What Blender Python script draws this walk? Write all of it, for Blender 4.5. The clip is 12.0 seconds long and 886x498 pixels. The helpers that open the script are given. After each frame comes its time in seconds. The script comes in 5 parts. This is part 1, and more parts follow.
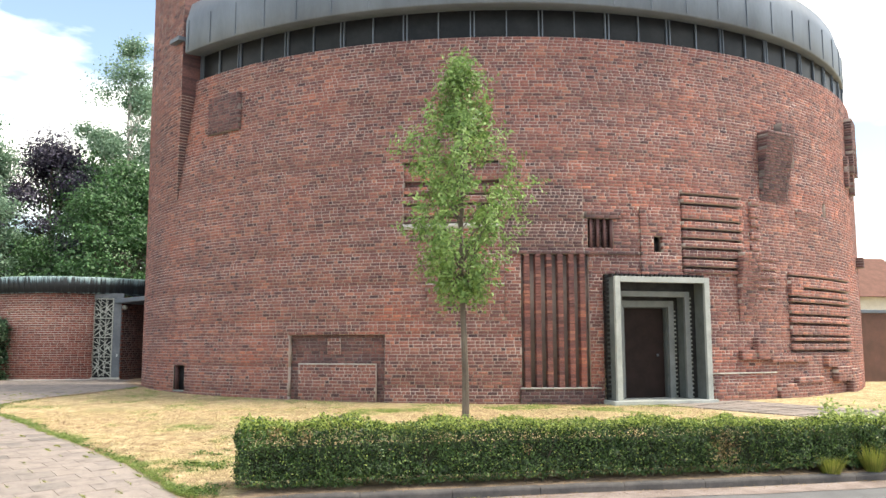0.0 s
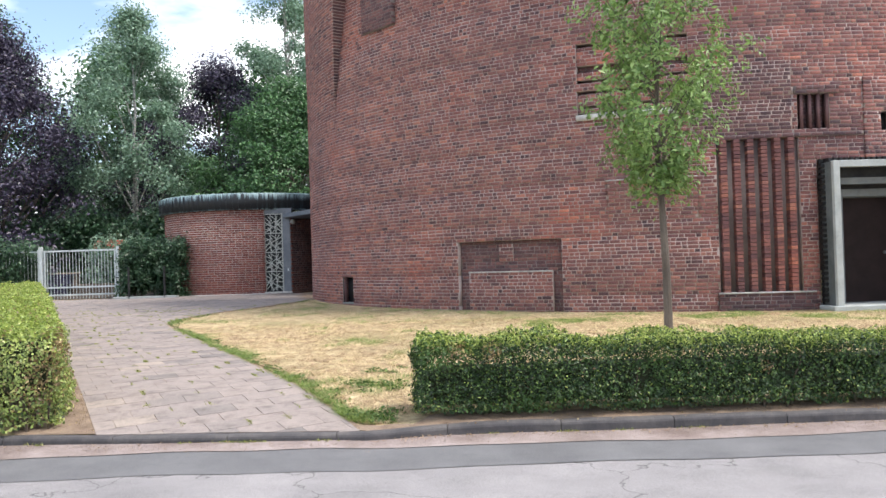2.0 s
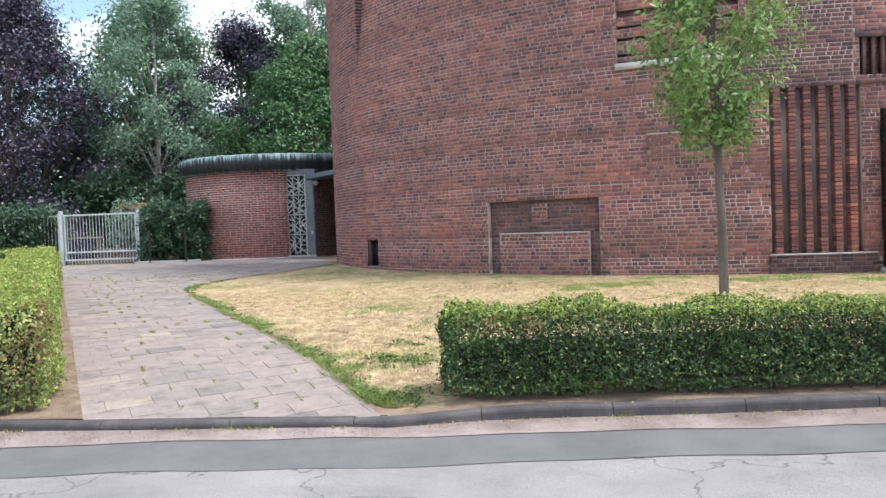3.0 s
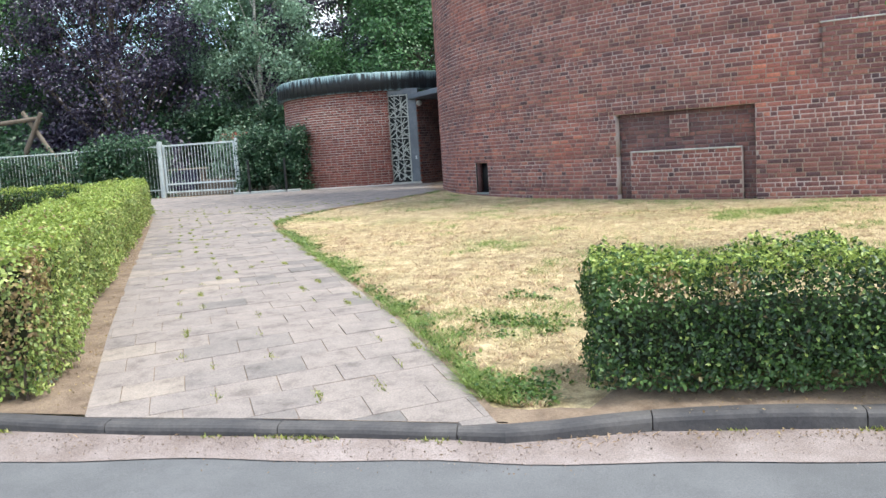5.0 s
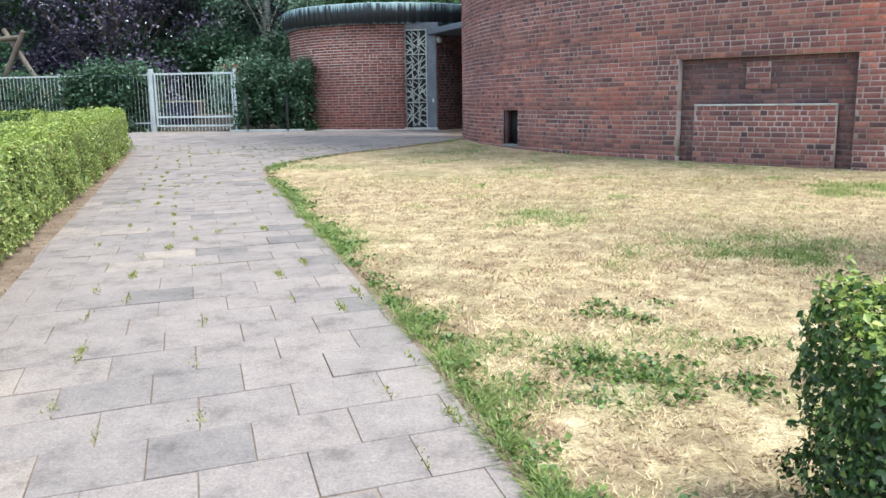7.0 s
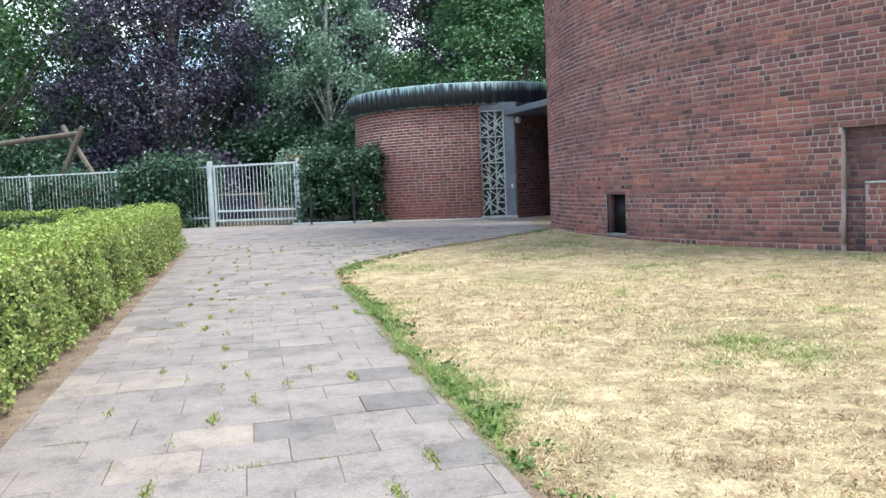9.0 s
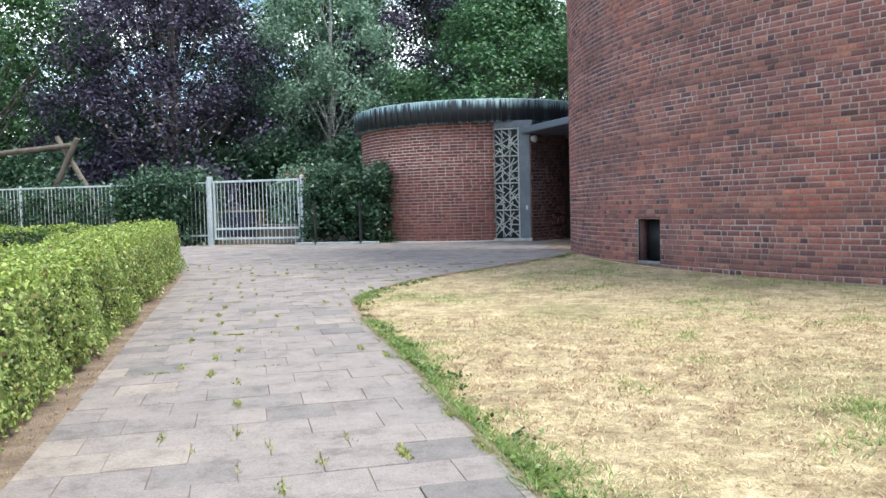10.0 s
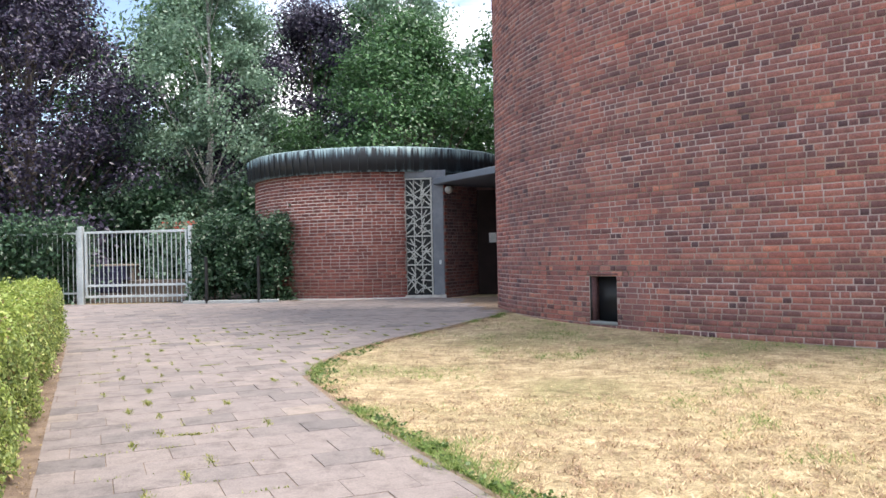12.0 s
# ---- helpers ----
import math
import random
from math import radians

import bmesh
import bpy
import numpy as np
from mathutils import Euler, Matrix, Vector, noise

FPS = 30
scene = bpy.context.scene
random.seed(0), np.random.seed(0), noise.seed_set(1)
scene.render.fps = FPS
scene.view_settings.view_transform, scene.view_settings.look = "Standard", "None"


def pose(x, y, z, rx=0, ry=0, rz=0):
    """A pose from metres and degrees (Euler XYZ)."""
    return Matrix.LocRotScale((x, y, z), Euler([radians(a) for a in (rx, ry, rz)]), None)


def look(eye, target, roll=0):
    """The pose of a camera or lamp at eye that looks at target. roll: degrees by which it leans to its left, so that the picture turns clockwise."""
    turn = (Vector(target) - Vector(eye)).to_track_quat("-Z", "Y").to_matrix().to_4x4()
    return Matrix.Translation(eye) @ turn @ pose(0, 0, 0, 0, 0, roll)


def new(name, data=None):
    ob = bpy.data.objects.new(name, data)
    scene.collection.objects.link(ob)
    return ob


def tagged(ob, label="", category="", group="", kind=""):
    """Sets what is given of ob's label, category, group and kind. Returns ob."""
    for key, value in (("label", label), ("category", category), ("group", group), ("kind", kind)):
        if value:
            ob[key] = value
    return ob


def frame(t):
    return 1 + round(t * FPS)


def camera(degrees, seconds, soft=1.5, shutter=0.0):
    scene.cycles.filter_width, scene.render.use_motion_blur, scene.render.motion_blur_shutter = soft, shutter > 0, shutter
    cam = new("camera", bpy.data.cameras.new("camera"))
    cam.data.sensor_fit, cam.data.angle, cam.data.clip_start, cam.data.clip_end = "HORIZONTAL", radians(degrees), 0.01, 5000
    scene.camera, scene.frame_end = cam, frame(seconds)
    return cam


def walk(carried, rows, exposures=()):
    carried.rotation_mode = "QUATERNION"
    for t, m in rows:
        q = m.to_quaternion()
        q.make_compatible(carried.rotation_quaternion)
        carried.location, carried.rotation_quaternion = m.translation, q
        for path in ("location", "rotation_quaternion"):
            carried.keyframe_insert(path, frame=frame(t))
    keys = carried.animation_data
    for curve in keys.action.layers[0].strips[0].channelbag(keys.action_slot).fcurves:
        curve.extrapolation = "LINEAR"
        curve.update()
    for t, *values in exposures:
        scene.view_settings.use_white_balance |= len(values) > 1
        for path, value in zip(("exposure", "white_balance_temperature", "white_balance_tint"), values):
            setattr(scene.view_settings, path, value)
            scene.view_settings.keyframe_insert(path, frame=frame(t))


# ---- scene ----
cam = camera(56.9, 12.0)
METRES, EYE, TILT, LEAN, TURN = 12.5, 1.32, 0.0, 0.0, -12.1
ROWS = [
    (0.0, 0.0, 0.0, 0.0, 0.02, 6.82, 0.13),
    (0.5, -0.008, 0.0255, 0.0001, 2.01, 4.83, 1.0),
    (1.0, -0.014, 0.0565, -0.0014, 6.02, 4.17, 1.58),
    (1.5, -0.0275, 0.0937, -0.0054, 9.27, 2.84, 1.54),
    (2.0, -0.0362, 0.1294, -0.0073, 11.24, 0.75, 1.76),
    (2.5, -0.0451, 0.1683, -0.0083, 12.72, -1.08, 2.49),
    (3.0, -0.0548, 0.208, -0.0094, 13.16, -1.82, 2.14),
    (5.0, -0.1085, 0.3733, -0.016, 20.77, -6.68, 3.62),
    (5.5, -0.1268, 0.4173, -0.0177, 24.07, -7.14, 3.18),
    (6.0, -0.1465, 0.4584, -0.0182, 23.97, -7.68, 2.29),
    (6.5, -0.1679, 0.5024, -0.0197, 23.17, -8.94, 1.44),
    (7.0, -0.1918, 0.541, -0.0219, 21.59, -10.3, 0.8),
    (7.5, -0.2206, 0.5811, -0.023, 23.02, -7.93, 1.63),
    (9.5, -0.339, 0.7212, -0.0194, 25.44, -3.61, 2.26),
    (10.0, -0.3703, 0.7496, -0.0175, 25.05, -2.91, 1.4),
    (10.5, -0.4009, 0.7747, -0.0167, 25.8, -3.0, 0.77),
    (11.0, -0.4384, 0.7942, -0.0162, 22.94, -2.64, -0.35),
    (11.5, -0.4708, 0.8109, -0.0141, 18.79, -1.35, 0.55),
    (12.0, -0.4982, 0.8186, -0.0113, 15.29, 0.53, 1.27),
]
EXPOSURES = [(0.0, 1.12, 7500, 6), (0.5, 1.12, 7050, 5), (1.0, 1.0, 6900, 8), (2.5, 0.88, 6500, 11), (5.5, 1.05, 6300, 4), (6.5, 1.05, 6150, 4), (7.5, 0.94, 6050, 4), (9.5, 1.03, 6050, 4), (10.5, 0.9, 6200, 5), (11.5, 0.95, 6350, 8), (12.0, 1.02, 6650, 13)]
walk(cam, [(t, pose(0, 0, EYE, TILT, LEAN, TURN) @ pose(METRES * x, METRES * y, METRES * z, 90 + pitch, roll, yaw)) for t, x, y, z, yaw, pitch, roll in ROWS], EXPOSURES)
# world: bright hazy sky with broken cloud, one wide soft sun
SUN_EL, SUN_AZ = 62.0, 104.0
world = bpy.data.worlds.new("sky")
scene.world = world
world.use_nodes = True
wn, wl = world.node_tree.nodes, world.node_tree.links
wn.clear()
sky = wn.new("ShaderNodeTexSky")
sky.sky_type, sky.sun_disc = "NISHITA", False
sky.sun_elevation, sky.sun_rotation = radians(SUN_EL), radians(SUN_AZ)
sky_bg, cloud_bg, sky_mix, sky_out = (wn.new("ShaderNode" + k) for k in ("Background", "Background", "MixShader", "OutputWorld"))
sky_bg.inputs["Strength"].default_value = 0.15
cloud_bg.inputs["Color"].default_value = (0.93, 0.96, 1.0, 1)
cloud_bg.inputs["Strength"].default_value = 1.35
wtc, wmap, wnoise, wramp = (wn.new("ShaderNode" + k) for k in ("TexCoord", "Mapping", "TexNoise", "ValToRGB"))
wmap.inputs["Scale"].default_value = (1.6, 1.6, 5.0)
wnoise.inputs["Scale"].default_value, wnoise.inputs["Detail"].default_value = 2.2, 7.0
wramp.color_ramp.elements[0].position, wramp.color_ramp.elements[1].position = 0.45, 0.62
wl.new(wtc.outputs["Generated"], wmap.inputs["Vector"])
wl.new(wmap.outputs["Vector"], wnoise.inputs["Vector"])
wl.new(wnoise.outputs["Fac"], wramp.inputs["Fac"])
wl.new(sky.outputs["Color"], sky_bg.inputs["Color"])
wl.new(wramp.outputs["Color"], sky_mix.inputs["Fac"])
wl.new(sky_bg.outputs["Background"], sky_mix.inputs[1])
wl.new(cloud_bg.outputs["Background"], sky_mix.inputs[2])
wl.new(sky_mix.outputs["Shader"], sky_out.inputs["Surface"])
sun = new("sun", bpy.data.lights.new("sun", "SUN"))
sun.data.energy, sun.data.angle, sun.data.color = 2.6, radians(18), (1.0, 0.95, 0.88)
sun.matrix_world = look((-20, -30, 40), (-20 + math.sin(radians(SUN_AZ)) * -10, -30 - math.cos(radians(SUN_AZ)) * 10, 40 - 10 * math.tan(radians(SUN_EL))))



# ---- materials ----
def nodes_of(name):
    m = bpy.data.materials.new(name)
    m.use_nodes = True
    nt = m.node_tree
    return m, nt, nt.nodes["Principled BSDF"]


def ramp_node(nt, fac, stops):
    r = nt.nodes.new("ShaderNodeValToRGB")
    els = r.color_ramp.elements
    while len(els) < len(stops):
        els.new(0.5)
    for e, (p, c) in zip(els, stops):
        e.position, e.color = p, (*c, 1)
    if fac is not None:
        nt.links.new(fac, r.inputs["Fac"])
    return r.outputs["Color"]


def noise_node(nt, scale, detail=4.0, rough=0.6, stretch=(1, 1, 1)):
    tc, mp, n = (nt.nodes.new("ShaderNode" + k) for k in ("NewGeometry", "Mapping", "TexNoise"))
    mp.inputs["Scale"].default_value = stretch
    n.inputs["Scale"].default_value, n.inputs["Detail"].default_value, n.inputs["Roughness"].default_value = scale, detail, rough
    nt.links.new(tc.outputs["Position"], mp.inputs["Vector"])
    nt.links.new(mp.outputs["Vector"], n.inputs["Vector"])
    return n.outputs["Fac"]


def mixed(nt, a, b, fac, mode="MIX"):
    m = nt.nodes.new("ShaderNodeMix")
    m.data_type, m.blend_type = "RGBA", mode
    for key, v in (("A", a), ("B", b)):
        sock = [s for s in m.inputs if s.name == key and s.type == "RGBA"][0]
        if isinstance(v, tuple):
            sock.default_value = (*v, 1)
        else:
            nt.links.new(v, sock)
    if isinstance(fac, float):
        m.inputs[0].default_value = fac
    else:
        nt.links.new(fac, m.inputs[0])
    return [s for s in m.outputs if s.type == "RGBA"][0]


def bump(nt, bsdf, height, strength=0.3, distance=0.01):
    b = nt.nodes.new("ShaderNodeBump")
    b.inputs["Strength"].default_value, b.inputs["Distance"].default_value = strength, distance
    nt.links.new(height, b.inputs["Height"])
    nt.links.new(b.outputs["Normal"], bsdf.inputs["Normal"])


def surface(name, stops, scale=3.0, fine=60.0, rough=0.8, metal=0.0, relief=0.3, distance=0.004, stretch=(1, 1, 1), fine_mix=0.35):
    """A mottled surface: broad stains by a colour ramp, fine grain over it, and a light bump."""
    m, nt, bsdf = nodes_of(name)
    broad, grain = noise_node(nt, scale, 5, 0.65, stretch), noise_node(nt, fine, 3, 0.7, stretch)
    col = ramp_node(nt, broad, stops)
    g = ramp_node(nt, grain, [(0.3, (0.55, 0.55, 0.55)), (0.7, (1.35, 1.35, 1.35))])
    nt.links.new(mixed(nt, col, g, fine_mix, "MULTIPLY"), bsdf.inputs["Base Color"])
    bsdf.inputs["Roughness"].default_value, bsdf.inputs["Metallic"].default_value = rough, metal
    bump(nt, bsdf, grain, relief, distance)
    return m


def random_island(nt, per_object=False):
    if per_object:
        return nt.nodes.new("ShaderNodeObjectInfo").outputs["Random"]
    return nt.nodes.new("ShaderNodeNewGeometry").outputs["Random Per Island"]


def brick_material(name, stops, per_object=False, stain=0.8):
    m, nt, bsdf = nodes_of(name)
    tone = ramp_node(nt, random_island(nt, per_object), stops)
    stains = ramp_node(nt, noise_node(nt, 0.55, 6, 0.7), [(0.34, (0.55, 0.54, 0.62)), (0.5, (0.92, 0.92, 0.95)), (0.68, (1.45, 1.12, 0.96))])
    grain = noise_node(nt, 55, 4, 0.7)
    spots = ramp_node(nt, grain, [(0.3, (0.4, 0.4, 0.43)), (0.64, (1.4, 1.36, 1.32))])
    patch = ramp_node(nt, noise_node(nt, 17, 4, 0.7), [(0.32, (0.62, 0.6, 0.62)), (0.6, (1.12, 1.1, 1.08))])
    c = mixed(nt, tone, stains, stain, "MULTIPLY")
    c = mixed(nt, mixed(nt, c, spots, 0.6, "MULTIPLY"), patch, 0.75, "MULTIPLY")
    lime = ramp_node(nt, noise_node(nt, 7, 5, 0.75), [(0.64, (0, 0, 0)), (0.8, (0.5, 0.5, 0.5))])
    c = mixed(nt, c, (0.42, 0.36, 0.33), lime)
    nt.links.new(c, bsdf.inputs["Base Color"])
    bsdf.inputs["Roughness"].default_value = 0.82
    bump(nt, bsdf, grain, 0.5, 0.006)
    return m


RED = [(0.0, (0.140, 0.070, 0.072)), (0.2, (0.193, 0.089, 0.085)), (0.6, (0.260, 0.114, 0.099)), (0.9, (0.308, 0.139, 0.116)), (1.0, (0.406, 0.183, 0.135))]
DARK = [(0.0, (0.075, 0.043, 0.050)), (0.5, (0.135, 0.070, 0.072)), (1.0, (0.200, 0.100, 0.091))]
ANNEX = [(0.0, (0.150, 0.050, 0.042)), (0.5, (0.215, 0.070, 0.055)), (1.0, (0.290, 0.100, 0.075))]
M_BRICK = brick_material("red_brick", RED)
M_BRICK_ONE = brick_material("red_brick_single", RED, True)
# real dark clinker, and also brick darkened where shade falls
M_BRICK_DARK = brick_material("dark_clinker_and_shade_brick", DARK)
M_BRICK_ANNEX = brick_material("annex_brick", ANNEX, stain=0.3)
M_MORTAR = surface("mortar", [(0.3, (0.30, 0.228, 0.203)), (0.7, (0.46, 0.378, 0.345))], 1.2, 90, 0.95)
# dim mortar for stained blocks and for shade painted into recesses
M_MORTAR_DIM = surface("stained_shade_mortar", [(0.3, (0.12, 0.095, 0.09)), (0.7, (0.24, 0.2, 0.19))], 1.2, 90, 0.95)
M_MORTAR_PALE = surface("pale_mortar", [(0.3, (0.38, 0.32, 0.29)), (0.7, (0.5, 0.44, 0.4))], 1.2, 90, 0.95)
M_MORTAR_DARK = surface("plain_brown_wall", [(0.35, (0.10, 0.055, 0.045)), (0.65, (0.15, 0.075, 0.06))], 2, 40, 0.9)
M_CONCRETE = surface("grey_concrete", [(0.3, (0.30, 0.32, 0.31)), (0.7, (0.46, 0.48, 0.47))], 2.5, 70, 0.85)
# darker copies of the concrete, with the portal's inner shade in their colour
M_CONCRETE_DARK = surface("shade_dark_concrete", [(0.3, (0.078, 0.091, 0.091)), (0.7, (0.143, 0.156, 0.156))], 2.5, 70, 0.85)
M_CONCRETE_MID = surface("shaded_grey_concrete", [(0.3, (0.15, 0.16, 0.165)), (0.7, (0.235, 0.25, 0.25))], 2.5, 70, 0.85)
M_LEAD = surface("grey_lead_sheet", [(0.3, (0.102, 0.122, 0.153)), (0.7, (0.170, 0.200, 0.243))], 1.0, 25, 0.5, 0.3, 0.05, 0.002, (0.850, 0.850, 0.270), 0.12)


def copper_material():
    """Blackened copper sheet with pale verdigris drips running down from its upper edge and a pale drip line below."""
    m, nt, bsdf = nodes_of("weathered_copper")
    tc, sp, mr = (nt.nodes.new("ShaderNode" + k) for k in ("TexCoord", "SeparateXYZ", "MapRange"))
    nt.links.new(tc.outputs["Object"], sp.inputs["Vector"])
    mr.inputs["From Min"].default_value, mr.inputs["From Max"].default_value = 3.16, 3.74
    nt.links.new(sp.outputs["Z"], mr.inputs["Value"])
    edge = ramp_node(nt, mr.outputs["Result"], [(0.0, (0.62, 0.62, 0.62)), (0.1, (0.24, 0.24, 0.24)), (0.5, (0.18, 0.18, 0.18)), (0.8, (0.6, 0.6, 0.6)), (1.0, (0.95, 0.95, 0.95))])
    drip = ramp_node(nt, noise_node(nt, 2.2, 5, 0.75, (5, 5, 0.12)), [(0.36, (0.12, 0.12, 0.12)), (0.62, (0.9, 0.9, 0.9))])
    wide = noise_node(nt, 0.55, 2, 0.5, (1, 1, 0.1))
    add, add2 = nt.nodes.new("ShaderNodeMath"), nt.nodes.new("ShaderNodeMath")
    add.operation, add2.operation = "MULTIPLY", "MULTIPLY_ADD"
    nt.links.new(edge, add.inputs[0])
    nt.links.new(drip, add.inputs[1])
    nt.links.new(wide, add2.inputs[0])
    add2.inputs[1].default_value = 0.35
    nt.links.new(add.outputs["Value"], add2.inputs[2])
    col = ramp_node(nt, add2.outputs["Value"], [(0.34, (0.022, 0.025, 0.028)), (0.44, (0.06, 0.085, 0.10)), (0.54, (0.17, 0.25, 0.27)), (0.7, (0.30, 0.41, 0.42))])
    nt.links.new(col, bsdf.inputs["Base Color"])
    bsdf.inputs["Roughness"].default_value, bsdf.inputs["Metallic"].default_value = 0.55, 0.25
    bump(nt, bsdf, drip, 0.2, 0.004)
    return m


M_COPPER = copper_material()
M_GLASS_DARK = surface("dark_window_glass", [(0.4, (0.008, 0.009, 0.011)), (0.6, (0.015, 0.016, 0.018))], 2, 10, 0.35, 0.0, 0.02, 0.001)
M_GLASS_DARK.node_tree.nodes["Principled BSDF"].inputs["Specular IOR Level"].default_value = 0.2
M_DOOR = surface("dark_brown_door_paint", [(0.4, (0.016, 0.009, 0.008)), (0.6, (0.023, 0.013, 0.012))], 3, 50, 0.7)
M_DOOR.node_tree.nodes["Principled BSDF"].inputs["Specular IOR Level"].default_value = 0.2
M_STEEL_GREY = surface("grey_blue_painted_steel", [(0.4, (0.12, 0.135, 0.16)), (0.6, (0.17, 0.185, 0.21))], 3, 60, 0.5, 0.2, 0.1)
M_ZINC = surface("galvanised_pale_steel", [(0.35, (0.425, 0.468, 0.476)), (0.65, (0.595, 0.637, 0.646))], 3, 40, 0.45, 0.3, 0.1)
M_BLACK = surface("black_iron", [(0.4, (0.012, 0.012, 0.013)), (0.6, (0.03, 0.03, 0.03))], 5, 60, 0.6, 0.3)
M_STONE = surface("pale_stone_sill", [(0.35, (0.36, 0.35, 0.33)), (0.65, (0.55, 0.53, 0.5))], 4, 60, 0.85)
M_KERB = surface("dark_basalt_kerb", [(0.35, (0.055, 0.052, 0.056)), (0.65, (0.102, 0.094, 0.093))], 4, 45, 0.85, 0, 0.5, 0.006)
M_GUTTER = surface("worn_concrete_gutter", [(0.3, (0.192, 0.146, 0.130)), (0.5, (0.275, 0.222, 0.206)), (0.7, (0.371, 0.310, 0.295))], 2.2, 120, 0.92, 0, 0.9, 0.008, fine_mix=0.8)
M_ASPHALT_DARK = surface("dark_patched_asphalt", [(0.3, (0.105, 0.105, 0.11)), (0.7, (0.155, 0.155, 0.16))], 1.8, 140, 0.9, 0, 0.6, 0.004, fine_mix=0.5)


def cracked(m, scale=0.55, width=0.006, dark=(0.05, 0.05, 0.05)):
    """Fine wandering cracks over a road surface."""
    nt = m.node_tree
    bsdf = nt.nodes["Principled BSDF"]
    src = bsdf.inputs["Base Color"].links[0].from_socket
    tc, dn, add, vo = (nt.nodes.new("ShaderNode" + k) for k in ("TexCoord", "TexNoise", "VectorMath", "TexVoronoi"))
    dn.inputs["Scale"].default_value, dn.inputs["Detail"].default_value = 2.5, 6
    add.operation = "ADD"
    vo.feature = "DISTANCE_TO_EDGE"
    vo.inputs["Scale"].default_value = scale
    nt.links.new(tc.outputs["Object"], dn.inputs["Vector"])
    nt.links.new(tc.outputs["Object"], add.inputs[0])
    nt.links.new(dn.outputs["Color"], add.inputs[1])
    nt.links.new(add.outputs["Vector"], vo.inputs["Vector"])
    fac = ramp_node(nt, vo.outputs["Distance"], [(width * 0.4, (0.75, 0.75, 0.75)), (width, (0, 0, 0))])
    nt.links.new(mixed(nt, src, dark, fac), bsdf.inputs["Base Color"])


M_ASPHALT = surface("pale_worn_asphalt", [(0.3, (0.19, 0.182, 0.185)), (0.7, (0.3, 0.285, 0.288))], 1.1, 110, 0.9, 0, 0.8, 0.006, fine_mix=0.75)
cracked(M_ASPHALT)
M_EDGING = surface("grey_edging_concrete", [(0.3, (0.2, 0.19, 0.175)), (0.7, (0.33, 0.31, 0.285))], 6, 60, 0.9)
M_SOIL = surface("dry_soil", [(0.3, (0.163, 0.111, 0.077)), (0.7, (0.338, 0.251, 0.180))], 5, 70, 0.95, 0, 0.9, 0.02)
M_MULCH = surface("dark_bark_mulch", [(0.3, (0.035, 0.026, 0.02)), (0.7, (0.09, 0.07, 0.055))], 4, 50, 0.95, 0, 0.8, 0.02)
M_BARK = surface("grey_brown_bark", [(0.3, (0.07, 0.055, 0.045)), (0.7, (0.17, 0.14, 0.115))], 6, 50, 0.9, 0, 0.8, 0.01, (1, 1, 0.25))
M_WOOD = surface("weathered_round_timber", [(0.3, (0.088, 0.068, 0.051)), (0.7, (0.177, 0.143, 0.112))], 6, 50, 0.85, 0, 0.5, 0.005, (0.680, 0.680, 0.136))
M_WHITE = surface("white_paper", [(0.4, (0.75, 0.75, 0.73)), (0.6, (0.82, 0.82, 0.8))], 5, 40, 0.7, 0, 0.05)
M_OPAL = surface("grey_opal_glass", [(0.35, (0.22, 0.22, 0.21)), (0.65, (0.32, 0.32, 0.3))], 6, 40, 0.4, 0, 0.02)
M_ROOF = surface("red_roof_tiles", [(0.3, (0.106, 0.041, 0.029)), (0.7, (0.158, 0.067, 0.048))], 2, 20, 0.85)
M_RENDER = surface("pale_render", [(0.3, (0.5, 0.47, 0.42)), (0.7, (0.62, 0.59, 0.54))], 2, 30, 0.9)
M_YELLOW = surface("yellow_plastic", [(0.4, (0.55, 0.33, 0.03)), (0.6, (0.65, 0.4, 0.05))], 4, 30, 0.45)
M_RED = surface("red_painted_wood", [(0.4, (0.26, 0.03, 0.018)), (0.6, (0.34, 0.045, 0.025))], 4, 30, 0.55)
M_TAN = surface("tan_weathered_board", [(0.35, (0.30, 0.24, 0.17)), (0.65, (0.42, 0.35, 0.26))], 4, 40, 0.8)
M_TARP = surface("dark_blue_cover", [(0.4, (0.02, 0.02, 0.05)), (0.6, (0.05, 0.045, 0.09))], 4, 30, 0.6)


def slab_material(name, per_object):
    m, nt, bsdf = nodes_of(name)
    tone = ramp_node(nt, random_island(nt, per_object), [(0.0, (0.176, 0.159, 0.152)), (0.1, (0.225, 0.197, 0.185)), (0.3, (0.250, 0.216, 0.202)), (0.6, (0.264, 0.226, 0.209)), (0.95, (0.279, 0.238, 0.218)), (1.0, (0.326, 0.275, 0.233))])
    grain = noise_node(nt, 85, 4, 0.8)
    spots = ramp_node(nt, grain, [(0.3, (0.55, 0.55, 0.55)), (0.5, (0.98, 0.98, 0.98)), (0.68, (1.45, 1.42, 1.38))])
    wear = ramp_node(nt, noise_node(nt, 4.5, 8, 0.75), [(0.34, (0.52, 0.50, 0.50)), (0.48, (0.93, 0.92, 0.92)), (0.68, (1.2, 1.18, 1.15))])
    c = mixed(nt, mixed(nt, tone, spots, 0.6, "MULTIPLY"), wear, 0.8, "MULTIPLY")
    nt.links.new(c, bsdf.inputs["Base Color"])
    bsdf.inputs["Roughness"].default_value = 0.88
    bump(nt, bsdf, grain, 0.4, 0.003)
    return m


M_SLAB_ONE, M_SLAB = slab_material("concrete_slab_single", True), slab_material("concrete_slab", False)


